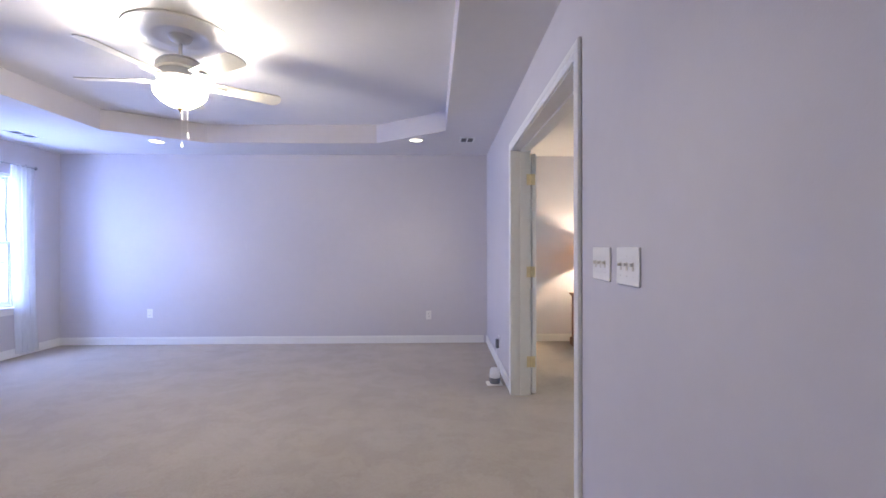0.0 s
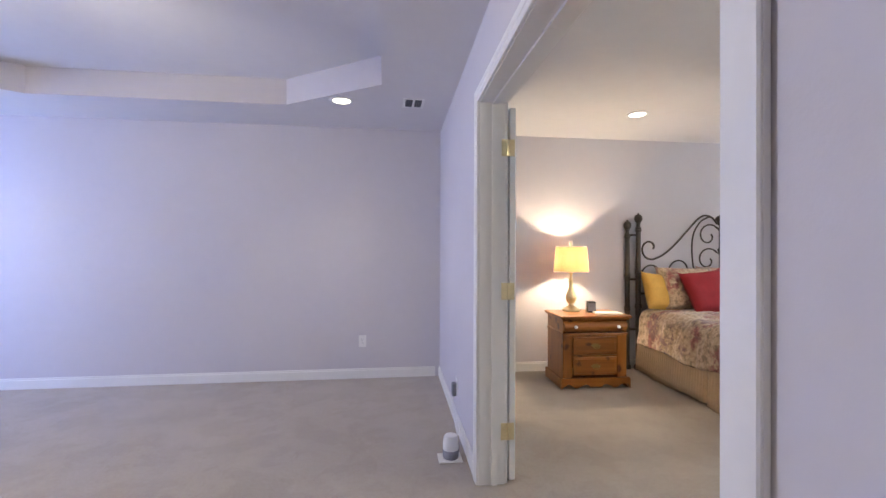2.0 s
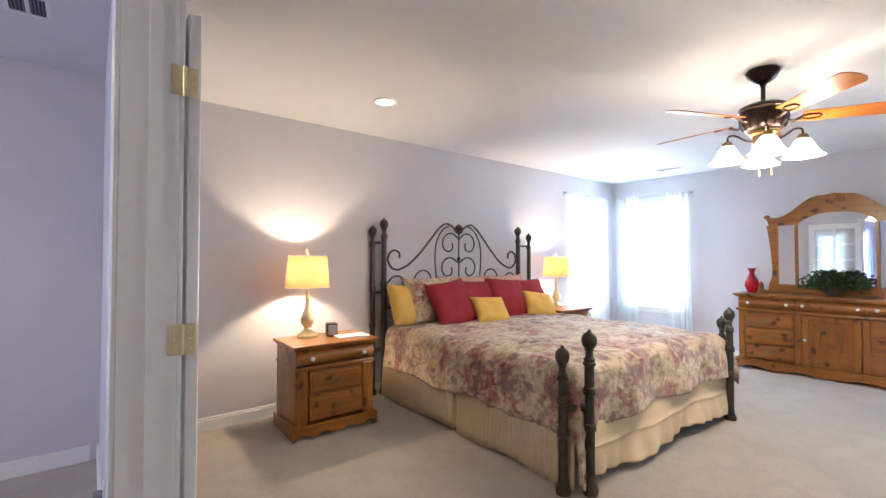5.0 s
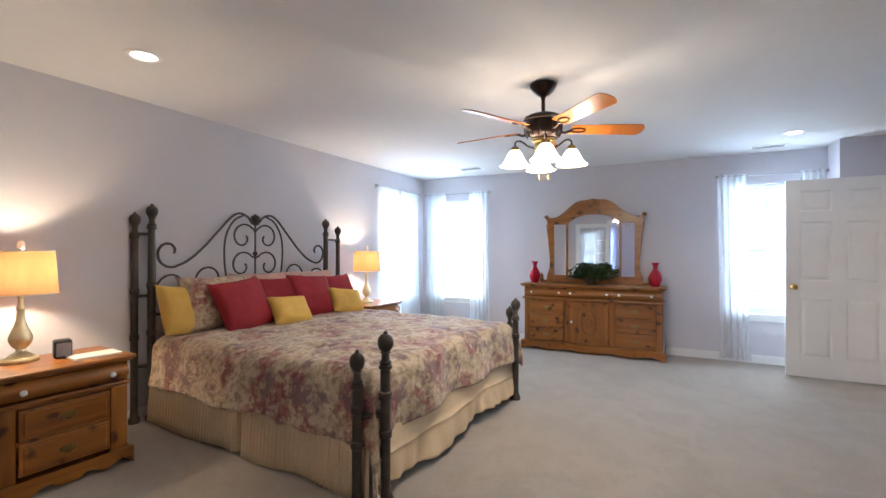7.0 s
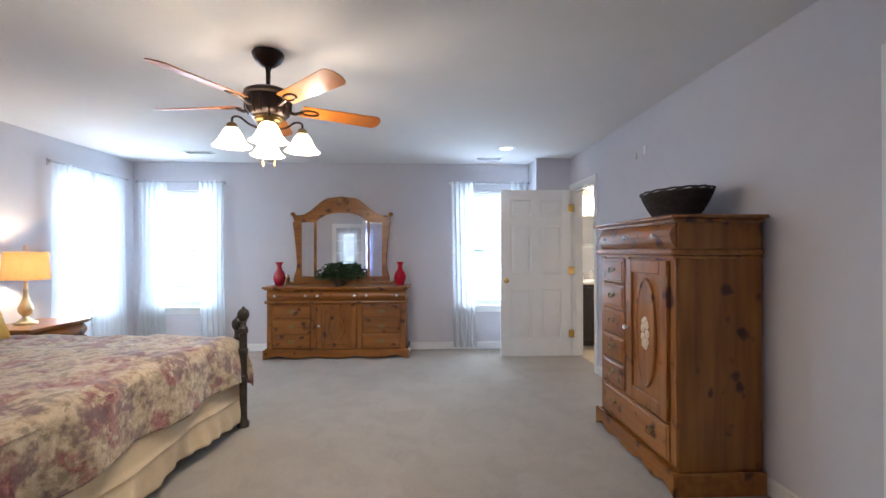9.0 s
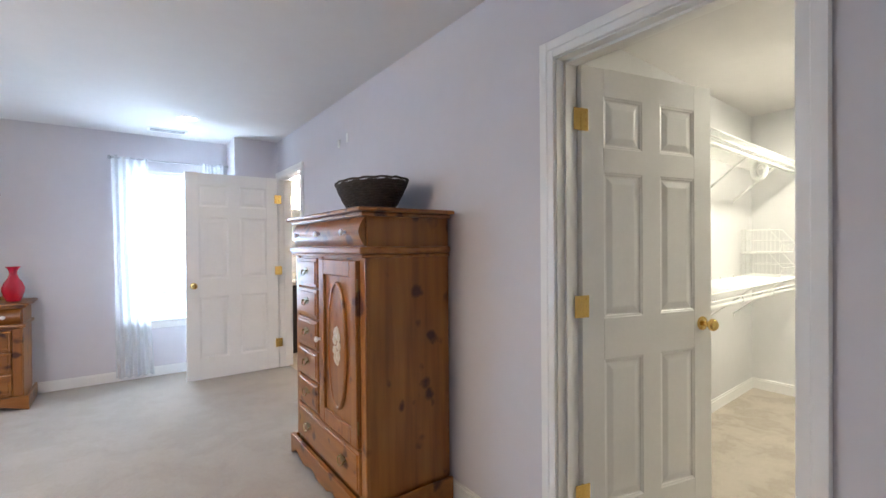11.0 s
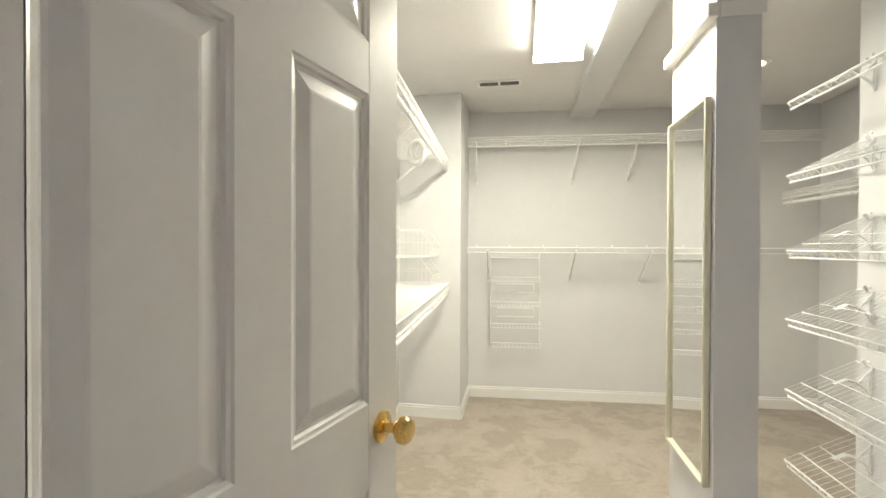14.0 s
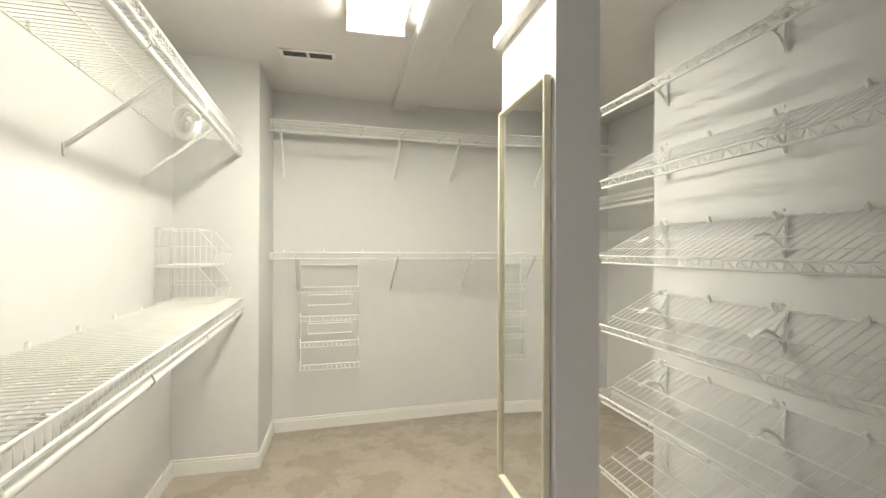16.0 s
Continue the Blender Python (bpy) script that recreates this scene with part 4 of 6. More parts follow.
pillow("gold_pillow", on_bed(0.62, 0.52, TB + 0.005, -36, -12, 8), 0.38, 0.28, 0.12, M_GOLD, "mustard yellow cotton throw pillow on the bed", "yellow pillows")


def bail_pull(parent, x, y, z, mat=M_AGED):
    """A swan-neck drawer pull on a front that faces -y."""
    m = Mesh()
    m.prism([(0.042 * math.cos(a) * (1 + 0.15 * math.cos(4 * a)), 0.020 * math.sin(a) * (1 + 0.2 * math.cos(6 * a))) for a in [2 * math.pi * i / 20 for i in range(20)]],
            0.0, 0.002, Matrix.Translation((x, y, z)) @ Matrix.Rotation(radians(90), 4, "X"))
    m.tube([(x + 0.034 * math.cos(a), y - 0.012 - 0.008 * math.sin(-a), z + 0.026 * math.sin(a)) for a in [math.pi + math.pi * i / 10 for i in range(11)]], 0.003, 6)
    for s in (-1, 1):
        m.tube([(x + s * 0.034, y, z), (x + s * 0.034, y - 0.014, z)], 0.004, 6)
    m.add("pull", mat, parent, True, "antique brass drawer pull")


def round_knob(parent, x, y, z, mat=M_WHITEP):
    Mesh().lathe([(0.008, 0), (0.007, 0.012), (0.015, 0.018), (0.016, 0.026), (0.009, 0.031), (0.001, 0.032)], (x, y, z), 14,
                 Matrix.Rotation(radians(90), 3, "X")).add("knob", mat, parent, True, "small white porcelain knob")


def drawer(parent, x0, x1, y, z0, z1, rounded=False, lab="drawer"):
    m = Mesh()
    if rounded:
        d = (z1 - z0)
        m.prism([(y, z0), (y, z1)] + [(y - 0.030 * math.sin(math.pi * k / 8) - 0.004, z1 - d * k / 8) for k in range(9)], x0, x1,
                Matrix(((0, 0, 1, 0), (1, 0, 0, 0), (0, 1, 0, 0), (0, 0, 0, 1))))
    else:
        m.box(x0, x1, y - 0.016, y + 0.004, z0, z1, 0.006, 2)
        m.box(x0 + 0.018, x1 - 0.018, y - 0.021, y - 0.01, z0 + 0.018, z1 - 0.018, 0.004, 1)
    m.add(lab, M_PINE_X, parent)


def scallop_base(m, x0, x1, y, d, h):
    """A plinth with a shaped lower edge, front face at y, d deep."""
    n = 40
    pts = [(x0, 0.0)]
    w = x1 - x0
    for i in range(n + 1):
        t = i / n
        x = x0 + 0.09 * w + t * 0.82 * w
        z = 0.028 + 0.018 * math.cos(2 * math.pi * t * 3) * (0.4 + 0.6 * abs(math.cos(math.pi * t)))
        if abs(t - 0.5) < 0.10:
            z = 0.018
        pts.append((x, max(0.004, z)))
    pts += [(x1, 0.0), (x1, h - 0.015), (x1 - 0.008, h), (x0 + 0.008, h), (x0, h - 0.015)]
    # outline in x, z pulled along y
    m.prism(pts, 0.0, 0.022, Matrix(((1, 0, 0, 0), (0, 0, 1, y), (0, 1, 0, 0), (0, 0, 0, 1))))
    m.box(x0, x0 + 0.02, y + 0.022, y + d, 0, h - 0.004, 0.004, 1).box(x1 - 0.02, x1, y + 0.022, y + d, 0, h - 0.004, 0.004, 1)


def nightstand(m4):
    t = thing("nightstand", m4, "knotty pine nightstand with three drawers beside the bed", "nightstand", "nightstands")
    w, d, h = 0.60, 0.42, 0.66
    b = Mesh()
    b.box(-w / 2, -w / 2 + 0.02, -d / 2, d / 2, 0.05, h - 0.03).box(w / 2 - 0.02, w / 2, -d / 2, d / 2, 0.05, h - 0.03)
    b.box(-w / 2 + 0.02, w / 2 - 0.02, d / 2 - 0.012, d / 2, 0.05, h - 0.03).box(-w / 2 + 0.02, w / 2 - 0.02, -d / 2, d / 2 - 0.012, 0.05, 0.07)
    b.box(-w / 2 + 0.02, w / 2 - 0.02, -d / 2, -d / 2 + 0.02, 0.47, 0.49).box(-w / 2 + 0.02, w / 2 - 0.02, -d / 2, -d / 2 + 0.02, 0.28, 0.30)
    for s in (-1, 1):
        b.box(s * (w / 2 - 0.045) - 0.045, s * (w / 2 - 0.045) + 0.045, -d / 2 - 0.004, -d / 2 + 0.03, 0.09, 0.48, 0.008, 2)
    b.add("body", M_PINE_Z, t)
    tp = Mesh().box(-w / 2 - 0.035, w / 2 + 0.035, -d / 2 - 0.045, d / 2 + 0.005, h - 0.022, h, 0.009, 3)
    tp.box(-w / 2 - 0.018, w / 2 + 0.018, -d / 2 - 0.028, d / 2, h - 0.036, h - 0.022, 0.004, 1)
    tp.add("top", M_PINE_X, t)
    p = Mesh()
    scallop_base(p, -w / 2 - 0.025, w / 2 + 0.025, -d / 2 - 0.03, d + 0.03, 0.10)
    p.add("plinth", M_PINE_X, t)
    Mesh().box(-w / 2 - 0.01, w / 2 + 0.01, -d / 2 - 0.018, d / 2, 0.485, 0.505, 0.006, 2).add("moulding", M_PINE_X, t)
    drawer(t, -w / 2 + 0.005, w / 2 - 0.005, -d / 2 + 0.004, 0.515, 0.615, True)
    drawer(t, -w / 2 + 0.095, w / 2 - 0.095, -d / 2 + 0.004, 0.305, 0.465)
    drawer(t, -w / 2 + 0.095, w / 2 - 0.095, -d / 2 + 0.004, 0.12, 0.285)
    for s in (-1, 1):
        round_knob(t, s * 0.20, -d / 2 - 0.032, 0.565)
    bail_pull(t, 0, -d / 2 - 0.018, 0.39)
    bail_pull(t, 0, -d / 2 - 0.018, 0.205)
    return t


NS = nightstand(pose(2.125, 5.245, 0, 0, 0, -2))
copy_thing(NS, pose(5.33, 5.36, 0, 0, 0, 0))


def table_lamp(m4):
    t = thing("table_lamp", m4, "lit brass table lamp with a cream drum shade", "lamp", "table lamps")
    Mesh().lathe([(0.082, 0), (0.084, 0.012), (0.078, 0.022), (0.060, 0.028), (0.045, 0.042), (0.024, 0.056), (0.020, 0.070), (0.036, 0.084), (0.050, 0.110), (0.054, 0.135),
                  (0.045, 0.165), (0.030, 0.20), (0.020, 0.24), (0.016, 0.29), (0.020, 0.30), (0.014, 0.315), (0.012, 0.36), (0.018, 0.365), (0.018, 0.42), (0.012, 0.43)], n=28).add("base", M_SATIN, t, True)
    m = Mesh()
    m.lathe([(0.004, 0.42), (0.004, 0.64), (0.010, 0.645), (0.012, 0.66), (0.006, 0.675), (0.002, 0.68)], n=10)
    for s in (-1, 1):
        m.tube([(s * 0.014, 0, 0.385), (s * 0.05, 0, 0.38)], 0.003, 6)
    for k in range(3):
        a = k * 2.094
        m.tube([(0.004 * math.cos(a), 0.004 * math.sin(a), 0.625), (0.139 * math.cos(a), 0.139 * math.sin(a), 0.625)], 0.002, 5)
    m.add("harp", M_BRASS, t, True)
    s = Mesh()
    n = 48
    for ra, za, rb, zb in ((0.167, 0.385, 0.147, 0.632),):
        lo = [s.bm.verts.new((ra * math.cos(2 * math.pi * i / n), ra * math.sin(2 * math.pi * i / n), za)) for i in range(n)]
        hi = [s.bm.verts.new((rb * math.cos(2 * math.pi * i / n), rb * math.sin(2 * math.pi * i / n), zb)) for i in range(n)]
        for i in range(n):
            s.bm.faces.new((lo[i], lo[(i + 1) % n], hi[(i + 1) % n], hi[i]))
    Mesh().lathe([(0.006, 0.640), (0.017, 0.648), (0.018, 0.668), (0.013, 0.684), (0.002, 0.690)], n=14).add("finial", M_PAPER, t, True, "white ceramic lamp finial")
    s.add("shade", M_SHADE, t, True, "cream fabric drum shade glowing from inside")
    for rr, z in ((0.168, 0.386), (0.148, 0.631)):
        rim = Mesh()
        rim.tube([(rr * math.cos(2 * math.pi * i / 40), rr * math.sin(2 * math.pi * i / 40), z) for i in range(41)], 0.003, 5)
        rim.add("rim", M_PAPER, t)
    return t


LAMP = table_lamp(pose(2.03, 5.36, 0.66))
copy_thing(LAMP, pose(5.30, 5.40, 0.66, 0, 0, 30))
m = thing("speaker", pose(2.19, 5.27, 0.66, 0, 0, -15), "small black cube speaker on the nightstand", "speaker")
Mesh().box(-0.042, 0.042, -0.045, 0.045, 0, 0.105, 0.012, 3).add("body", M_BLACKP, m, True)
Mesh().box(-0.034, 0.034, -0.049, -0.044, 0.012, 0.09, 0.002, 1).add("grille", M_GREYP, m)
m = thing("booklet", pose(2.30, 5.15, 0.66, 0, 0, -6), "thin white booklet lying on the nightstand", "booklet")
Mesh().box(-0.12, 0.12, -0.07, 0.07, 0, 0.012, 0.002, 1).add("pages", M_PAPER, m)


def case_dresser():
    t = thing("dresser", pose(6.885, 2.99, 0, 0, 0, -90), "wide knotty pine dresser with drawers and a carved centre door", "dresser")
    w, d, h = 1.66, 0.43, 0.865
    b = Mesh()
    b.box(-w / 2, w / 2, -d / 2 + 0.01, d / 2, 0.06, h - 0.03, 0.003, 1)
    for x in (-w / 2 + 0.035, -0.27, 0.27, w / 2 - 0.035):
        b.box(x - 0.03, x + 0.03, -d / 2 - 0.004, -d / 2 + 0.02, 0.09, 0.66, 0.006, 2)
    b.add("body", M_PINE_Z, t)
    tp = Mesh().box(-w / 2 - 0.045, w / 2 + 0.045, -d / 2 - 0.05, d / 2 + 0.005, h - 0.022, h, 0.009, 3)
    tp.box(-w / 2 - 0.025, w / 2 + 0.025, -d / 2 - 0.03, d / 2, h - 0.04, h - 0.022, 0.006, 2)
    tp.box(-w / 2 - 0.02, w / 2 + 0.02, -d / 2 - 0.03, d / 2, 0.665, 0.695, 0.010, 3)
    tp.add("top", M_PINE_X, t)
    p = Mesh()
    scallop_base(p, -w / 2 - 0.035, w / 2 + 0.035, -d / 2 - 0.035, d + 0.03, 0.115)
    p.add("plinth", M_PINE_X, t)
    for a, c in ((-w / 2 + 0.01, -0.28), (-0.275, 0.275), (0.28, w / 2 - 0.01)):
        drawer(t, a, c, -d / 2 + 0.006, 0.70, 0.82, True)
    for x in (-0.72, -0.36, -0.22, 0.22, 0.36, 0.72):
        round_knob(t, x, -d / 2 - 0.03, 0.76)
    for s in (-1, 1):
        for k in range(3):
            z0 = 0.125 + k * 0.178
            x0, x1 = sorted((s * 0.305, s * (w / 2 - 0.07)))
            drawer(t, x0, x1, -d / 2 + 0.006, z0, z0 + 0.168)
            bail_pull(t, (x0 + x1) / 2, -d / 2 - 0.016, z0 + 0.09)
    dr = Mesh().box(-0.235, 0.235, -d / 2 - 0.012, -d / 2 + 0.008, 0.12, 0.655, 0.005, 2)
    for x0, x1, z0, z1 in ((-0.235, -0.175, 0.12, 0.655), (0.175, 0.235, 0.12, 0.655), (-0.175, 0.175, 0.12, 0.175), (-0.175, 0.175, 0.60, 0.655)):
        dr.box(x0, x1, -d / 2 - 0.020, -d / 2 - 0.010, z0, z1, 0.003, 1)
    dr.tube([(0.085 * math.cos(2 * math.pi * i / 32), -d / 2 - 0.014, 0.39 + 0.15 * math.sin(2 * math.pi * i / 32)) for i in range(33)], 0.009, 6)
    dr.lathe([(0.05, 0), (0.045, 0.006), (0.02, 0.012), (0.002, 0.014)], (0, -d / 2 - 0.010, 0.39), 12, Matrix.Rotation(radians(90), 3, "X"))
    for k in range(6):
        a = radians(60 * k)
        dr.lathe([(0.016, 0), (0.012, 0.006), (0.002, 0.009)], (0.035 * math.cos(a), -d / 2 - 0.010, 0.39 + 0.05 * math.sin(a)), 8, Matrix.Rotation(radians(90), 3, "X"))
    dr.add("door", M_PINE_Z, t)
    round_knob(t, -0.205, -d / 2 - 0.020, 0.40)
    return t


case_dresser()


def dresser_mirror():
    t = thing("dresser_mirror", pose(7.07, 3.00, 0.865, 0, 0, -90), "arched pine tri-fold mirror standing on the dresser", "mirror")
    half = 0.62

    def top_z(x):
        a = min(1.0, abs(x) / half)
        k = min(1.0, max(0.0, (a - 0.22) / 0.62))
        return 0.872 + 0.225 * (1 - k * k * (3 - 2 * k)) + 0.012 * math.exp(-(a / 0.10) ** 2)
    n = 60
    outer = [(half * (2 * i / n - 1), top_z(half * (2 * i / n - 1))) for i in range(n + 1)]

    def in_top(x):
        return 0.795 + (0.125 * max(0.0, 1 - (abs(x) / 0.34) ** 2.4) ** 0.8 if abs(x) < 0.34 else 0.0)
    f = Mesh()
    rot = Matrix(((1, 0, 0, 0), (0, 0, 1, 0), (0, 1, 0, 0), (0, 0, 0, 1)))
    # arched head
    pts = [(x * 0.97, in_top(x)) for x in [half * (2 * i / n - 1) for i in range(n + 1)]]
    for (a, b), (c, d) in zip(zip(outer, outer[1:]), zip(pts, pts[1:])):
        f.prism([c, d, b, a], -0.022, 0.022, rot)
    # curved sides
    for s in (-1, 1):
        k = 16

        def edge(z, s=s):
            return s * (0.565 + 0.06 * (z / 0.80) ** 2 + 0.05 * math.exp(-((z - 0.06) / 0.10) ** 2))
        for i in range(k):
            za, zb = 0.80 * i / k, 0.80 * (i + 1) / k
            f.prism([(s * 0.515, za), (edge(za), za), (edge(zb), zb), (s * 0.515, zb)], -0.020, 0.020, rot)
        f.box(s * 0.34 - 0.016, s * 0.34 + 0.016, -0.023, 0.023, 0.09, 0.81, 0.005, 1)
    f.box(-0.515, 0.515, -0.020, 0.020, 0.0, 0.10, 0.005, 1)
    f.box(-0.66, 0.66, -0.035, 0.03, 0.0, 0.03, 0.008, 2)
    for s in (-1, 1):
        f.lathe([(0.002, 0), (0.026, 0.012), (0.034, 0.028), (0.026, 0.044), (0.003, 0.055)], (s * (half + 0.005), 0, 0.875), 12)
        f.lathe([(0.03, 0), (0.035, 0.03), (0.022, 0.05), (0.028, 0.08), (0.012, 0.12), (0.002, 0.13)], (s * 0.69, 0, 0.0), 12)
    f.add("frame", M_PINE_X, t)
    c = Mesh()
    for i in range(n):
        (xa, za), (xb, zb) = outer[i], outer[i + 1]
        c.prism([(xa, za - 0.012), (xb, zb - 0.012), (xb, zb + 0.016), (xa, za + 0.016)], -0.036, 0.030, rot)
    for s in (-1, 1):
        c.tube([(s * x, -0.03, z) for x, _, z in spiral(0.05, 1.055, 0.045, 0.012, 120, -200, 0)], 0.008, 6)
    c.lathe([(0.002, 0), (0.040, 0.008), (0.046, 0.02), (0.025, 0.03), (0.002, 0.032)], (0, -0.02, 1.085), 14, Matrix.Rotation(radians(90), 3, "X"))
    c.add("cornice", M_PINE_Z, t)
    for x0, x1 in ((-0.516, -0.345), (-0.335, 0.335), (0.345, 0.516)):
        g = Mesh()
        xs = [x0 + (x1 - x0) * i / 14 for i in range(15)]
        for a, b in zip(xs, xs[1:]):
            g.prism([(a, 0.095), (b, 0.095), (b, in_top(b) + 0.012), (a, in_top(a) + 0.012)], -0.004, 0.004, rot)
        g.add("mirror_glass", M_MIRROR, t, False, "clear mirror glass")
    return t


dresser_mirror()


def vase(m4):
    t = thing("vase", m4, "glossy red ceramic vase with a flared neck", "vase", "red vases")
    Mesh().lathe([(0.042, 0), (0.046, 0.006), (0.060, 0.04), (0.074, 0.085), (0.073, 0.12), (0.058, 0.16), (0.036, 0.195), (0.026, 0.225), (0.027, 0.25), (0.038, 0.275),
                  (0.052, 0.29), (0.049, 0.29), (0.034, 0.27), (0.022, 0.24), (0.02, 0.20)], n=28).add("body", M_VASE, t, True)
    return t


V1 = vase(pose(6.86, 3.73, 0.865))
copy_thing(V1, pose(6.86, 2.24, 0.865, 0, 0, 40))


def plant():
    t = thing("potted_plant", pose(6.82, 2.98, 0.865, 0, 0, 90), "bushy dark green trailing artificial plant on the dresser", "plant")
    Mesh().lathe([(0.06, 0), (0.085, 0.08), (0.09, 0.09), (0.075, 0.09), (0.07, 0.07)], n=18).add("pot", M_BASKET, t, True)
    rnd = random.Random(5)
    m = Mesh()
    stems = Mesh()
    for k in range(520):
        a, el = rnd.uniform(0, 6.283), rnd.uniform(-0.35, 1.3)
        rr = rnd.uniform(0.55, 1.0)
        c = Vector((0.31 * rr * math.cos(a) * math.cos(el), 0.13 * rr * math.sin(a) * math.cos(el), 0.12 + 0.17 * rr * math.sin(el)))
        if c.z < 0.012:
            c.z = 0.012 + rnd.uniform(0, 0.05)
        if k % 6 == 0:
            stems.tube([(0, 0, 0.07), (c.x * 0.5, c.y * 0.5, 0.06 + c.z * 0.7), c], 0.0016, 4)
        ln, wd = rnd.uniform(0.035, 0.065), rnd.uniform(0.02, 0.036)
        r = Matrix.Rotation(a + rnd.uniform(-0.8, 0.8), 3, "Z") @ Matrix.Rotation(rnd.uniform(-0.9, 0.5), 3, "Y") @ Matrix.Rotation(rnd.uniform(-0.7, 0.7), 3, "X")
        pts = [(-ln / 2, 0, 0), (-ln * 0.15, wd / 2, 0.005), (-ln * 0.1, 0, -0.003), (-ln * 0.15, -wd / 2, 0.005), (ln * 0.2, wd * 0.4, 0.002), (ln * 0.2, -wd * 0.4, 0.002), (ln / 2, 0, -0.008)]
        vs = [m.bm.verts.new(r @ Vector(p) + c) for p in pts]
        for f in ((0, 1, 2), (0, 2, 3), (1, 4, 2), (2, 5, 3), (2, 4, 6), (2, 6, 5)):
            m.bm.faces.new([vs[i] for i in f])
    lf = m.add("leaves", M_LEAF, t, True)
    lf["kind"] = "stuff"
    stems.add("stems", M_LEAF, t)
    return t


plant()


def armoire():
    t = thing("armoire", pose(4.075, 0.375, 0, 0, 0, 180), "tall knotty pine armoire with drawers and a carved door", "armoire")
    w, d, h = 0.98, 0.47, 1.48
    b = Mesh().box(-w / 2, w / 2, -d / 2 + 0.01, d / 2, 0.05, h - 0.03, 0.004, 1)
    for x in (-w / 2 + 0.03, w / 2 - 0.03, -0.075):
        b.box(x - 0.028, x + 0.028, -d / 2 - 0.002, -d / 2 + 0.02, 0.13, 1.26, 0.006, 2)
    b.add("body", M_PINE_Z, t)
    tp = Mesh().box(-w / 2 - 0.045, w / 2 + 0.045, -d / 2 - 0.05, d / 2 + 0.01, h - 0.02, h, 0.008, 3)
    tp.box(-w / 2 - 0.02, w / 2 + 0.02, -d / 2 - 0.025, d / 2, h - 0.04, h - 0.02, 0.006, 2)
    tp.box(-w / 2 - 0.022, w / 2 + 0.022, -d / 2 - 0.035, d / 2, 1.265, 1.30, 0.012, 3)
    tp.box(-w / 2 - 0.012, w / 2 + 0.012, -d / 2 - 0.022, d / 2, 1.248, 1.265, 0.004, 1)
    tp.add("cornice", M_PINE_X, t)
    p = Mesh()
    scallop_base(p, -w / 2 - 0.03, w / 2 + 0.03, -d / 2 - 0.035, d + 0.035, 0.125)
    p.add("plinth", M_PINE_X, t)
    drawer(t, -w / 2 + 0.01, w / 2 - 0.01, -d / 2 + 0.006, 1.305, 1.435, True)
    for x in (-0.34, 0.0, 0.34):
        round_knob(t, x, -d / 2 - 0.03, 1.37)
    # drawers stand to the east, the door to the west
    for k in range(5):
        z0 = 0.36 + k * 0.177
        drawer(t, -w / 2 + 0.06, -0.105, -d / 2 + 0.006, z0, z0 + 0.167)
        bail_pull(t, -(0.105 + w / 2 - 0.06) / 2, -d / 2 - 0.016, z0 + 0.095)
    drawer(t, -w / 2 + 0.06, w / 2 - 0.06, -d / 2 + 0.006, 0.14, 0.345)
    for x in (-0.25, 0.25):
        bail_pull(t, x, -d / 2 - 0.016, 0.25)
    x0, x1 = -0.045, w / 2 - 0.06
    y = -d / 2
    dr = Mesh().box(x0, x1, y - 0.008, y + 0.01, 0.36, 1.235, 0.004, 1)
    for a, c, za, zb in ((x0, x0 + 0.07, 0.36, 1.235), (x1 - 0.07, x1, 0.36, 1.235), (x0 + 0.07, x1 - 0.07, 0.36, 0.44), (x0 + 0.07, x1 - 0.07, 1.155, 1.235)):
        dr.box(a, c, y - 0.022, y - 0.006, za, zb, 0.004, 1)
    cx = (x0 + x1) / 2
    oval = [(math.cos(2 * math.pi * i / 40), math.sin(2 * math.pi * i / 40)) for i in range(41)]
    dr.prism([(cx + 0.098 * a, 0.80 + 0.305 * b) for a, b in oval[:40]], -0.002, 0.012, Matrix(((1, 0, 0, 0), (0, 0, -1, y - 0.006), (0, 1, 0, 0), (0, 0, 0, 1))))
    dr.tube([(cx + 0.106 * a, y - 0.013, 0.80 + 0.315 * b) for a, b in oval], 0.011, 8)
    dr.add("door", M_PINE_Z, t)
    cv = Mesh()
    for k in range(9):
        a = radians(40 * k)
        cv.lathe([(0.026, 0), (0.018, 0.005), (0.002, 0.008)], (cx + 0.026 * math.cos(a), y - 0.018, 0.80 + 0.075 * math.sin(a)), 8, Matrix.Rotation(radians(90), 3, "X"))
    cv.add("carving", M_TILE, t, True, "pale carved flower ornament")
    round_knob(t, x0 + 0.02, y - 0.022, 0.80)
    for z in (0.46, 1.12):
        Mesh().tube([(x1 + 0.004, y - 0.016, z - 0.03), (x1 + 0.004, y - 0.016, z + 0.03)], 0.006, 6).add("hinge", M_AGED, t)
    return t


armoire()


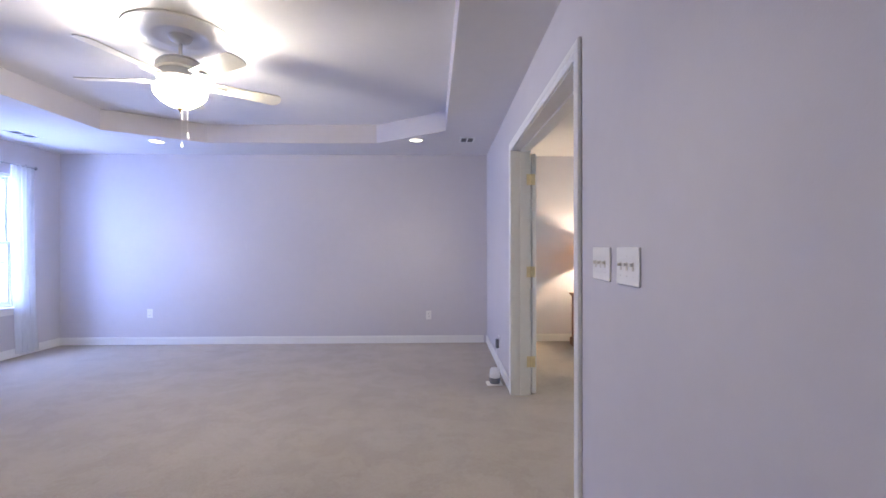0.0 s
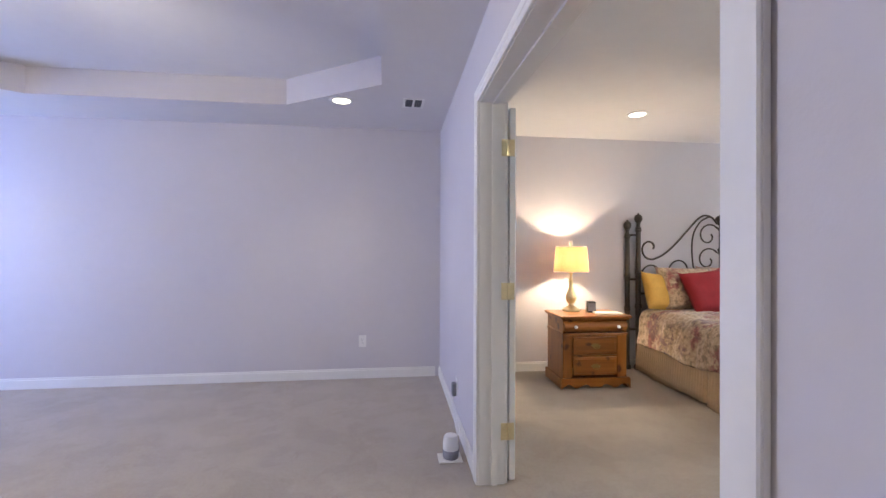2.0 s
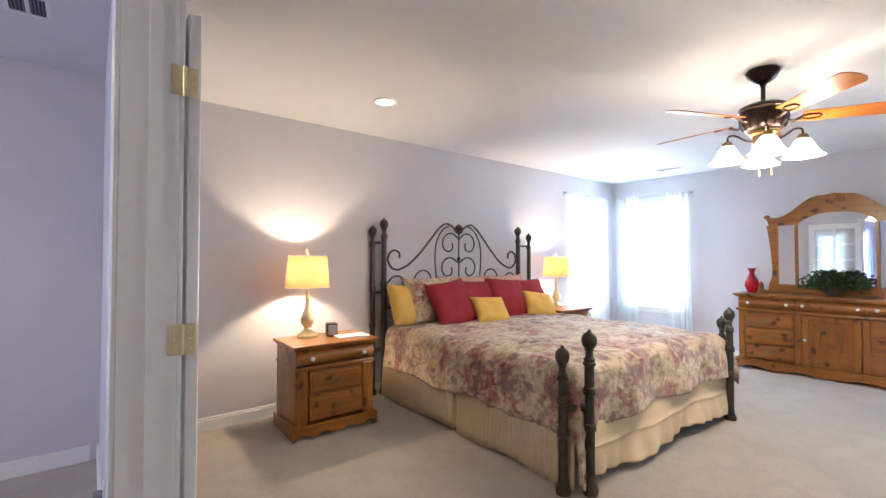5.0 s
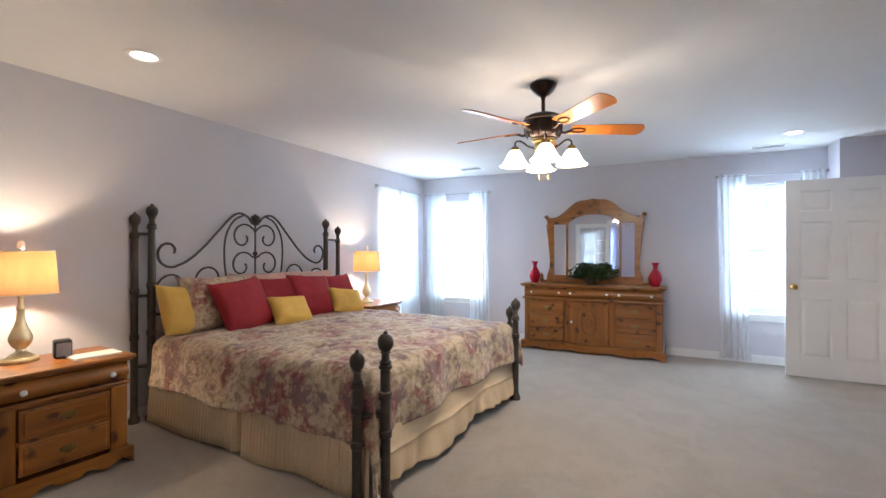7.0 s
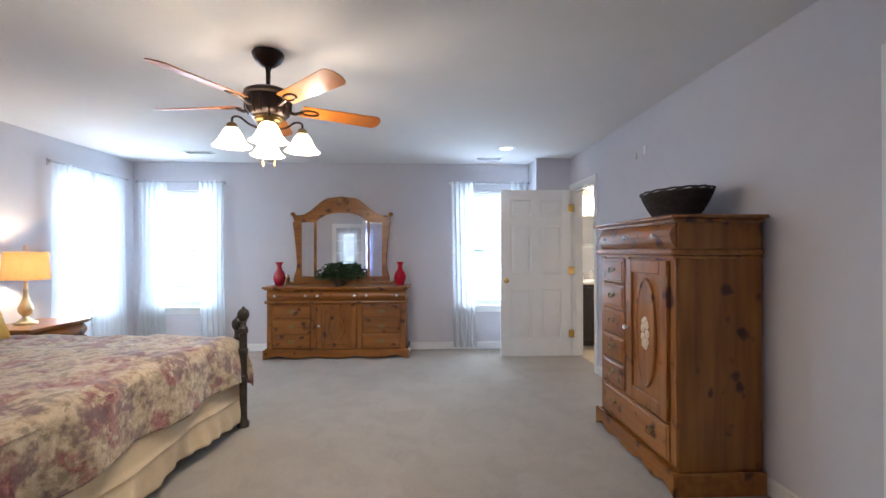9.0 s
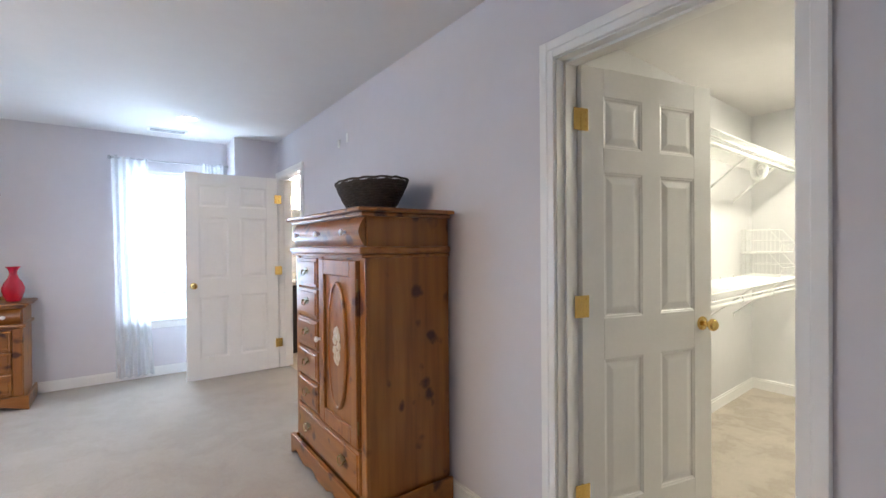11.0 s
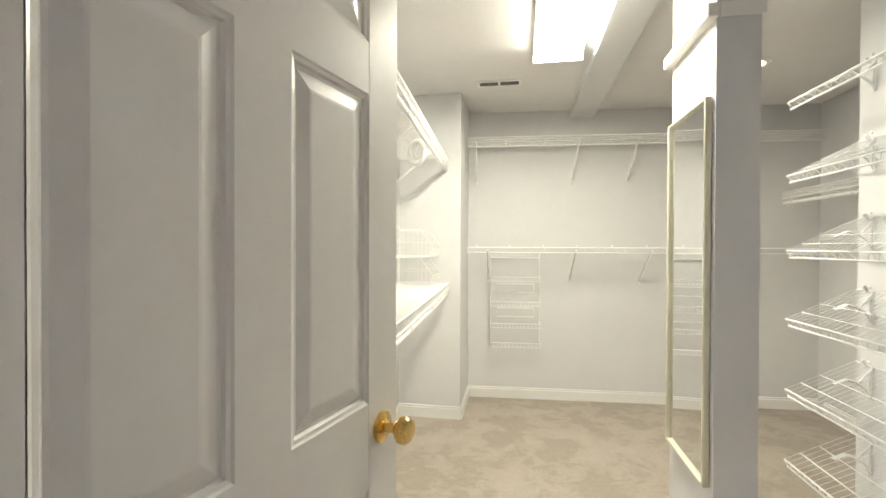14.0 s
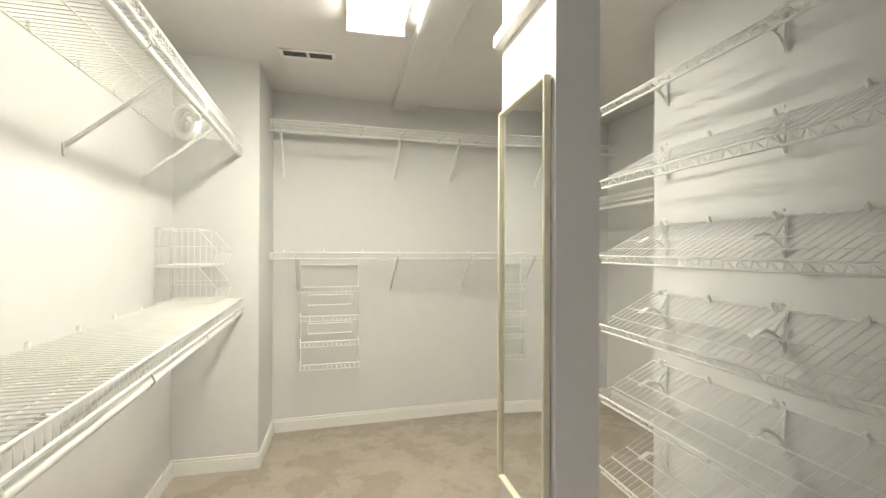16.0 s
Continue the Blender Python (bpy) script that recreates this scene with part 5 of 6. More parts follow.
def woven_bowl():
    t = thing("woven_bowl", pose(4.02, 0.36, 1.48), "large dark woven twig bowl on top of the armoire", "basket")
    m = Mesh()
    rows = 15
    for k in range(rows):
        f = k / (rows - 1)
        rr = 0.135 + 0.145 * f ** 0.7
        z = 0.012 + 0.165 * f ** 1.15
        for off in (0, 1):
            m.tube([((rr + 0.006 * math.sin(i * 1.5708 + off * 3.14 + k)) * math.cos(2 * math.pi * i / 44), (rr + 0.006 * math.sin(i * 1.5708 + off * 3.14 + k)) * math.sin(2 * math.pi * i / 44) * 0.62,
                     z + 0.003 * math.sin(i * 2.1 + k * 1.7)) for i in range(45)], 0.0055, 4)
    m.add("weave", M_BASKET, t, True)
    Mesh().lathe([(0.13, 0.0), (0.14, 0.01), (0.272, 0.165), (0.262, 0.168), (0.13, 0.02), (0.002, 0.018)], n=32, turn=Matrix.Diagonal((1, 0.62, 1))).add("lining", M_BASKET, t, True)
    return t


woven_bowl()


# ---- ceiling fans ----
def blade_outline(r0, r1, w0, w1):
    pts = []
    for i in range(9):
        a = math.pi / 2 - math.pi * i / 8
        pts.append((r1 - 0.045 + 0.045 * math.cos(a), w1 / 2 * math.sin(a) if i not in (0, 8) else w1 / 2 * math.sin(a)))
    return [(r0, w0 / 2)] + [(r0 + (r1 - r0) * 0.5, (w0 * 0.45 + w1 * 0.55) / 2)] + pts + [(r0 + (r1 - r0) * 0.5, -(w0 * 0.45 + w1 * 0.55) / 2)] + [(r0, -w0 / 2)]


def bedroom_fan():
    t = thing("ceiling_fan", pose(FAN_B[0], FAN_B[1], 0), "dark bronze ceiling fan with cherry blades and four lit glass shades", "ceiling fan")
    Mesh().lathe([(0.084, 2.438), (0.090, 2.43), (0.088, 2.416), (0.072, 2.388), (0.042, 2.362), (0.020, 2.352), (0.013, 2.33), (0.013, 2.30), (0.012, 2.225), (0.03, 2.22), (0.045, 2.21)], n=28).add("canopy", M_BRONZE, t, True)
    m = Mesh().lathe([(0.04, 2.232), (0.10, 2.222), (0.132, 2.205), (0.136, 2.185), (0.122, 2.176), (0.128, 2.165), (0.122, 2.10), (0.102, 2.07), (0.085, 2.062)], n=32)
    for k in range(16):
        a = 2 * math.pi * k / 16
        m.tube([(0.128 * math.cos(a), 0.128 * math.sin(a), 2.162), (0.123 * math.cos(a), 0.123 * math.sin(a), 2.10), (0.103 * math.cos(a), 0.103 * math.sin(a), 2.070)], 0.005, 5)
    m.add("motor", M_BRONZE, t, True)
    Mesh().lathe([(0.085, 2.063), (0.088, 2.055), (0.072, 2.05), (0.078, 2.04), (0.06, 2.03), (0.055, 1.99), (0.065, 1.98), (0.05, 1.965), (0.03, 1.95), (0.015, 1.93), (0.003, 1.925)], n=28).add("light_kit", M_AGED, t, True)
    for k in range(5):
        a = radians(FAN_TURN + 72 * k)
        b = Mesh().prism(blade_outline(0.19, 0.69, 0.105, 0.135), -0.003, 0.003)
        ob = b.add("blade", M_ORANGE, t)
        ob.matrix_basis = Matrix.Rotation(a, 4, "Z") @ Matrix.Translation((0, 0, 2.13)) @ Matrix.Rotation(radians(-15), 4, "X")
        h = Mesh()
        h.tube([(0.10, 0, 2.115), (0.15, 0, 2.105), (0.20, 0, 2.125)], 0.010, 8)
        h.tube([(0.24 + 0.05 * math.cos(2 * math.pi * i / 16), 0.026 * math.sin(2 * math.pi * i / 16), 2.125 - 0.006 * math.sin(2 * math.pi * i / 16)) for i in range(17)], 0.007, 6)
        ob = h.add("bracket", M_BRONZE, t, True)
        ob.matrix_basis = Matrix.Rotation(a, 4, "Z")
    for k in range(4):
        a = radians(20 + 90 * k)
        c, s = math.cos(a), math.sin(a)
        Mesh().tube(bend([(0.055 * c, 0.055 * s, 2.0), (0.10 * c, 0.10 * s, 2.015), (0.15 * c, 0.15 * s, 2.05), (0.185 * c, 0.185 * s, 2.045), (0.19 * c, 0.19 * s, 2.01)]), 0.006, 6).add("arm", M_BRONZE, t, True)
        Mesh().lathe([(0.018, 2.015), (0.028, 2.005), (0.030, 1.985), (0.024, 1.975)], (0.19 * c, 0.19 * s, 0), 16).add("socket", M_AGED, t, True)
        n = 28
        g = Mesh()
        prof = [(0.028, 1.985), (0.042, 1.972), (0.056, 1.945), (0.070, 1.915), (0.090, 1.890), (0.104, 1.882), (0.101, 1.880), (0.066, 1.912), (0.052, 1.942), (0.036, 1.968)]
        rings = [[g.bm.verts.new((0.19 * c + r * math.cos(2 * math.pi * i / n), 0.19 * s + r * math.sin(2 * math.pi * i / n), z)) for i in range(n)] for r, z in prof]
        for p, q in zip(rings, rings[1:]):
            for i in range(n):
                g.bm.faces.new((p[i], p[(i + 1) % n], q[(i + 1) % n], q[i]))
        g.add("shade", M_BELL, t, True, "lit frosted glass bell shade")
    for x, y, z in ((0.02, -0.03, 1.80), (-0.03, 0.02, 1.79)):
        Mesh().tube([(x, y, 1.945), (x, y, z + 0.02)], 0.0014, 4).lathe([(0.002, z - 0.018), (0.007, z - 0.012), (0.006, z + 0.01), (0.002, z + 0.02)], (x, y, 0), 8).add("pull_chain", M_AGED, t)
    return t


FAN_TURN = 10
bedroom_fan()


def den_fan():
    t = thing("ceiling_fan", pose(FAN_D[0], FAN_D[1], 0), "white ceiling fan with a lit glass bowl under the tray", "ceiling fan")
    Mesh().lathe([(0.33, TZ - 0.001), (0.33, TZ - 0.010), (0.315, TZ - 0.016), (0.30, TZ - 0.010), (0.285, TZ - 0.012), (0.20, TZ - 0.014), (0.185, TZ - 0.022), (0.16, TZ - 0.020),
                  (0.14, TZ - 0.012), (0.076, TZ - 0.012)], n=56).add("medallion", M_FANW, t, True, "white moulded ceiling medallion")
    Mesh().lathe([(0.07, TZ - 0.001), (0.075, TZ - 0.01), (0.06, TZ - 0.04), (0.03, TZ - 0.055), (0.012, TZ - 0.06), (0.012, TZ - 0.165), (0.05, TZ - 0.17)], n=28).add("canopy", M_FANW, t, True)
    Mesh().lathe([(0.06, 2.485), (0.115, 2.475), (0.142, 2.45), (0.146, 2.41), (0.130, 2.40), (0.136, 2.385), (0.14, 2.35), (0.11, 2.325), (0.06, 2.315), (0.035, 2.305), (0.03, 2.29)], n=32).add("motor", M_FANW, t, True)
    for k in range(5):
        a = radians(38 + 72 * k)
        ob = Mesh().prism(blade_outline(0.20, 0.66, 0.11, 0.14), -0.003, 0.003).add("blade", M_BLADE_W, t)
        ob.matrix_basis = Matrix.Rotation(a, 4, "Z") @ Matrix.Translation((0, 0, 2.345)) @ Matrix.Rotation(radians(-13), 4, "X")
        h = Mesh().tube([(0.12, 0, 2.335), (0.17, 0, 2.325), (0.24, 0, 2.338)], 0.010, 8).box(0.20, 0.28, -0.03, 0.03, 2.330, 2.338, 0.003, 1)
        ob = h.add("bracket", M_FANW, t, True)
        ob.matrix_basis = Matrix.Rotation(a, 4, "Z")
    Mesh().tube([(0.158 * math.cos(2 * math.pi * i / 40), 0.158 * math.sin(2 * math.pi * i / 40), 2.292) for i in range(41)], 0.006, 6).tube([(-0.156, 0, 2.295), (0.156, 0, 2.295)], 0.004, 6).tube([(0, 0, 2.31), (0, 0, 2.16)], 0.004, 6).add("collar", M_FANW, t, True)
    n = 36
    g = Mesh()
    prof = [(0.155, 2.288), (0.160, 2.27), (0.152, 2.245), (0.125, 2.215), (0.085, 2.185), (0.045, 2.168), (0.008, 2.163)]
    rings = [[g.bm.verts.new((r * math.cos(2 * math.pi * i / n), r * math.sin(2 * math.pi * i / n), z)) for i in range(n)] for r, z in prof]
    for p, q in zip(rings, rings[1:]):
        for i in range(n):
            g.bm.faces.new((p[i], p[(i + 1) % n], q[(i + 1) % n], q[i]))
    g.add("bowl", M_BOWL, t, True, "lit frosted alabaster glass bowl")
    Mesh().lathe([(0.02, 2.167), (0.022, 2.158), (0.010, 2.148), (0.004, 2.135), (0.001, 2.13)], n=14).add("finial", M_AGED, t, True)
    for x, y, z in ((0.03, 0.03, 1.99), (-0.02, 0.05, 1.93)):
        Mesh().tube([(x, y, 2.17), (x, y, z + 0.02)], 0.0014, 4).lathe([(0.002, z - 0.02), (0.009, z - 0.014), (0.006, z + 0.012), (0.002, z + 0.02)], (x, y, 0), 10).add("pull_chain", M_WHITEP, t)
    return t


den_fan()


# ---- downlights, vents, plates ----
def downlight(x, y, z=H):
    t = thing("downlight", pose(x, y, z), "round recessed ceiling downlight, lit, with a white ring", "downlight", "recessed downlights")
    m = Mesh()
    n = 32
    rings = [[m.bm.verts.new((r * math.cos(2 * math.pi * i / n), r * math.sin(2 * math.pi * i / n), zz)) for i in range(n)] for r, zz in ((0.095, -0.001), (0.093, -0.006), (0.075, -0.009), (0.068, -0.003), (0.064, -0.001))]
    for p, q in zip(rings, rings[1:]):
        for i in range(n):
            m.bm.faces.new((p[i], p[(i + 1) % n], q[(i + 1) % n], q[i]))
    m.add("ring", M_WHITEP, t, True)
    Mesh().lathe([(0.066, -0.0045), (0.03, -0.0055), (0.002, -0.006)], n=24).add("lens", M_LAMP, t, True)
    return t


# The last two mirror the north den pair: unseen, housing the added spots
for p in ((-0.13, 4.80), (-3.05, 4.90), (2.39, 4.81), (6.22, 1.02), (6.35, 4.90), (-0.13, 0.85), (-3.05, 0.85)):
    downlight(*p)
downlight(1.02, -2.87)


def vent(x, y, w, d, yaw=0, z=H, n=9):
    t = thing("ceiling_vent", pose(x, y, z, 0, 0, yaw), "white slatted air vent set in the ceiling", "vent", "ceiling vents")
    m = Mesh()
    m.box(-w / 2, w / 2, -d / 2, -d / 2 + 0.02, -0.008, -0.001, 0.002, 1).box(-w / 2, w / 2, d / 2 - 0.02, d / 2, -0.008, -0.001, 0.002, 1)
    m.box(-w / 2, -w / 2 + 0.02, -d / 2 + 0.02, d / 2 - 0.02, -0.008, -0.001).box(w / 2 - 0.02, w / 2, -d / 2 + 0.02, d / 2 - 0.02, -0.008, -0.001)
    m.box(-0.008, 0.008, -d / 2 + 0.02, d / 2 - 0.02, -0.008, -0.001)
    m.add("frame", M_WHITEP, t)
    Mesh().box(-w / 2 + 0.02, w / 2 - 0.02, -d / 2 + 0.02, d / 2 - 0.02, -0.003, -0.001).add("duct", M_DARK, t)
    s = Mesh()
    for k in range(n):
        x = -w / 2 + 0.03 + (w - 0.06) * k / (n - 1)
        s.box(x - 0.002, x + 0.002, -d / 2 + 0.02, d / 2 - 0.02, -0.0075, -0.0035)
    s.add("slats", M_GREYP, t)
    return t


vent(0.44, 4.78, 0.17, 0.22)
vent(-4.25, 4.60, 0.30, 0.15, 90)
vent(2.59, -2.93, 0.31, 0.11, 0, n=17)
vent(6.80, 1.13, 0.15, 0.33)
vent(6.55, 4.55, 0.15, 0.33)


def outlet(m4, label="white duplex wall outlet", plugged=False):
    """A plate in its x, z plane, facing -y."""
    t = thing("wall_outlet", m4, label, "outlet", "wall outlets")
    Mesh().box(-0.035, 0.035, -0.006, 0, -0.057, 0.057, 0.003, 2).add("plate", M_WHITEP, t)
    f = Mesh()
    s = Mesh()
    for z in (-0.02, 0.02):
        f.box(-0.017, 0.017, -0.008, -0.005, z - 0.014, z + 0.014, 0.003, 1)
        for x in (-0.007, 0.007):
            s.box(x - 0.0014, x + 0.0014, -0.0086, -0.007, z - 0.003, z + 0.007)
        s.box(-0.002, 0.002, -0.0086, -0.007, z - 0.010, z - 0.006)
    f.add("socket", M_WHITEP, t)
    s.add("slot", M_DARK, t)
    return t


outlet(pose(0.0, DY1, 0.36))
outlet(pose(-3.57, DY1, 0.40))
outlet(pose(DX1 + 0.021 * 0.95, 4.35, 0.28, 0, 0, -91.2), "grey wall outlet with a plugged-in adapter")
m = thing("plug_adapter", pose(DX1 + 0.021 * 0.95 - 0.008, 4.35, 0.255, 0, 0, -91.2), "grey plug adapter in a wall outlet", "adapter")
Mesh().box(-0.03, 0.03, -0.03, 0.0, -0.045, 0.045, 0.006, 2).add("body", M_GREYP, m)
m = thing("power_cord", pose(0, 0, 0), "thin coiled white power cord hanging on the wall", "cord")
pts = [(0.70, 4.33, 0.21), (0.695, 4.25, 0.15), (0.69, 4.12, 0.12)]
pts += [(0.685 + 0.012 * math.sin(i * 0.4), 4.02 + 0.05 * math.cos(i * 0.75), 0.11 + 0.045 * math.sin(i * 0.75)) for i in range(34)]
pts += [(0.675, 3.98, 0.03), (0.665, 3.93, 0.012), (0.655, 3.90, 0.02)]
Mesh().tube(pts, 0.0028, 5).add("cord", M_WHITEP, m, True)
# Air freshener standing on a thin white mat
m = thing("air_freshener", pose(0.615, 3.84, 0.0), "white and grey air freshener device on the carpet", "device")
Mesh().box(-0.075, 0.065, -0.06, 0.06, 0.0, 0.008, 0.002, 1).add("mat", M_PAPER, m)
Mesh().lathe([(0.044, 0.008), (0.048, 0.02), (0.049, 0.055), (0.046, 0.06)], n=24).add("base", M_GREYP, m, True)
Mesh().lathe([(0.047, 0.06), (0.047, 0.09), (0.043, 0.125), (0.035, 0.142), (0.015, 0.148), (0.001, 0.149)], n=24).add("cover", M_WHITEP, m, True)


def switch_plate(m4, w, gangs, label):
    """A plate in its x, z plane, facing -y."""
    t = thing("switch_plate", m4, label, "light switch", "light switches")
    Mesh().box(-w / 2, w / 2, -0.007, 0, -0.06, 0.06, 0.004, 2).add("plate", M_WHITEP, t)
    tg, sc = Mesh(), Mesh()
    for k in range(gangs):
        x = (k - (gangs - 1) / 2) * 0.046
        tg.box(x - 0.006, x + 0.006, -0.0085, -0.006, -0.013, 0.013, 0.001, 1)
        tg.box(x - 0.004, x + 0.004, -0.019, -0.008, 0.0, 0.010, 0.002, 1)
        for z in (-0.03, 0.03):
            sc.lathe([(0.003, 0), (0.002, 0.0015), (0.0005, 0.002)], (x, -0.007, z), 8, Matrix.Rotation(radians(90), 3, "X"))
    tg.add("toggle", M_COUNTER, t)
    sc.add("screw", M_WHITEP, t)
    return t


def den_x(y):
    return DX1 + 0.021 * (y - 3.4)


switch_plate(pose(den_x(1.445), 1.445, 1.172, 0, 0, -91.2), 0.170, 3, "white three-gang toggle switch plate on the wall")
switch_plate(pose(den_x(1.215), 1.215, 1.172, 0, 0, -91.2), 0.170, 3, "white three-gang toggle switch plate on the wall")
m = thing("wall_sensor", pose(5.02, BY0, 2.10, 0, 0, 180), "small white alarm sensor high on the wall", "sensor")
Mesh().box(-0.013, 0.013, -0.012, 0, -0.028, 0.028, 0.004, 2).add("body", M_WHITEP, m)
m = thing("wall_sensor", pose(4.87, BY0, 2.12, 0, 0, 180), "small white alarm sensor high on the wall", "sensor")
Mesh().box(-0.016, 0.016, -0.006, 0, -0.035, 0.035, 0.002, 2).add("body", M_WHITEP, m)


# ---- closet ----
def wire_shelf(m4, ln, dep, lip, label, group, rod=False, pitch=0.026, lattice=False, wire=0.0021):
    """Wire shelf: x along the wall from 0 to ln, y 0 at the wall to -dep at the front lip."""
    t = thing("wire_shelf", m4, label, "shelf", group)
    w = Mesh()
    for k in range(int(ln / pitch) + 1):
        x = k * pitch
        w.tube([(x, 0, 0), (x, -dep, 0), (x, -dep - 0.002, -lip)], wire, 4)
    dk = w.add("deck_wires", M_WIRE, t)
    dk["kind"] = "stuff"
    r = Mesh()
    for y, z, rr in ((-0.002, -0.004, 0.0032), (-dep * 0.5, -0.004, 0.0030), (-dep + 0.075, -0.004, 0.0032), (-dep, -0.002, 0.0044), (-dep - 0.004, -lip, 0.0048)):
        r.tube([(0, y, z), (ln, y, z)], rr, 6)
    if lattice:
        n = int(ln / 0.05)
        for k in range(n):
            r.tube([(k * ln / n, -dep - 0.004, -0.002), ((k + 0.5) * ln / n, -dep - 0.004, -lip), ((k + 1) * ln / n, -dep - 0.004, -0.002)], 0.0016, 4)
    r.add("rail", M_WIRE, t)
    if rod:
        Mesh().tube([(0, -dep + 0.01, -lip - 0.035), (ln, -dep + 0.01, -lip - 0.035)], 0.012, 10).add("hanging_rod", M_WIRE, t, True)
        h = Mesh()
        for k in range(int(ln / 0.6) + 1):
            x = 0.12 + k * 0.6
            if x < ln:
                h.tube([(x, -dep, -lip), (x, -dep - 0.012, -lip - 0.03), (x, -dep + 0.01, -lip - 0.05)], 0.004, 6)
        h.add("hook", M_WIRE, t)["kind"] = "stuff"
    c = Mesh()
    for k in range(max(2, int(ln / 0.28))):
        x = 0.06 + k * 0.28
        if x < ln:
            c.box(x - 0.007, x + 0.007, -0.012, 0.001, -0.008, 0.022, 0.003, 1)
    c.add("wall_clip", M_WIRE, t)["kind"] = "stuff"
    return t


def strut(t, x, dep, drop, lip):
    m = Mesh().tube([(x, -dep + 0.02, -lip * 0.5), (x, -0.004, -drop)], 0.008, 8)
    m.box(x - 0.009, x + 0.009, -0.006, 0.0, -drop - 0.035, -drop + 0.012, 0.002, 1)
    m.add("strut", M_WIRE, t, True)


# east wall: local x runs south to north, shelf faces west
E_LEN = 2.20


def east(z):
    """x runs north from the stub wall; -y of the shelf must point west."""
    return Matrix.Translation((CX1, -3.085 + E_LEN, z)) @ Matrix.Rotation(radians(-90), 4, "Z")


LEAN = Matrix.Translation((CX1, -3.09, 0)) @ Matrix.Rotation(0.05, 4, "Z") @ Matrix.Translation((-CX1, 3.09, 0))
s1 = wire_shelf(LEAN @ east(1.02), E_LEN, 0.38, 0.045, "white wire closet shelf with a hanging rod", "closet wire shelves", rod=True)
s2 = wire_shelf(LEAN @ east(1.955), E_LEN, 0.37, 0.05, "white wire closet shelf with a hanging rod", "closet wire shelves", rod=True)
for x in (0.35, 1.09, 1.75):
    strut(s2, x, 0.35, 0.30, 0.05)
    strut(s1, x, 0.35, 0.30, 0.045)


def back(z, x0, ln):
    """Along the back wall; the shelf faces north."""
    return BACKM @ Matrix.Translation((x0 + ln, CYB, z)) @ Matrix.Rotation(radians(180), 4, "Z")


B_LEN = 2.60
s3 = wire_shelf(back(2.155, 0.27, B_LEN), B_LEN, 0.32, 0.075, "white wire closet shelf on the back wall", "closet wire shelves", pitch=0.30)
s4 = wire_shelf(back(1.29, 0.27, B_LEN), B_LEN, 0.32, 0.04, "white wire closet shelf on the back wall", "closet wire shelves", pitch=0.30)
for x in (0.06, 0.86, 1.30, 2.1):
    strut(s3, x, 0.32, 0.30, 0.06)
for x in (0.16, 0.84, 1.40, 2.1):
    strut(s4, x, 0.32, 0.27, 0.04)
for ob in (s3, s4):
    w = Mesh()
    for k in range(12):
        w.tube([(0.0, -0.012 - 0.026 * k, 0.003), (B_LEN, -0.012 - 0.026 * k, 0.003)], 0.0014, 4)
    w.add("deck_wires", M_WIRE, ob)

# sloping shoe shelves on the west side
S_LEN = 2.0


def shoe_shelf(z_back):
    m4 = Matrix.Translation((0.922, -2.13, z_back)) @ Matrix.Rotation(radians(90), 4, "Z") @ Matrix.Rotation(radians(27), 4, "X")
    t = wire_shelf(m4, S_LEN, 0.325, 0.035, "sloping white wire shoe shelf on brackets", "sloping shoe shelves", pitch=0.034, lattice=True, wire=0.0011)
    for x in (0.10, 0.66, 1.45):
        b = Mesh()
        b.tube(bend([(x, -0.006, -0.004), (x, -0.026, -0.032), (x, -0.050, -0.070), (x, -0.072, -0.124)]), 0.006, 6)
        b.tube(bend([(x, -0.128, -0.006), (x, -0.095, -0.034), (x, -0.074, -0.075), (x, -0.072, -0.124)]), 0.006, 6)
        b.tube(bend([(x, -0.010, -0.012), (x, -0.050, -0.028), (x, -0.085, -0.045)]), 0.005, 6)
        b.box(x - 0.012, x + 0.012, -0.175, -0.118, -0.012, -0.006, 0.002, 1)
        b.lathe([(0.008, 0), (0.007, 0.006), (0.001, 0.008)], (x, -0.006, 0.022), 8, Matrix.Rotation(radians(90), 3, "X"))
        b.add("bracket", M_WIRE, t, True)
    return t


for z in (2.125, 1.785, 1.435, 1.115, 0.785, 0.455):
    shoe_shelf(z)

# far shelf in the recess behind the shoe wall
s5 = wire_shelf(Matrix.Translation((CXW, -3.60, 1.72)) @ Matrix.Rotation(radians(90), 4, "Z"), 1.40, 0.36, 0.05, "white wire closet shelf with a hanging rod", "closet wire shelves", rod=True)


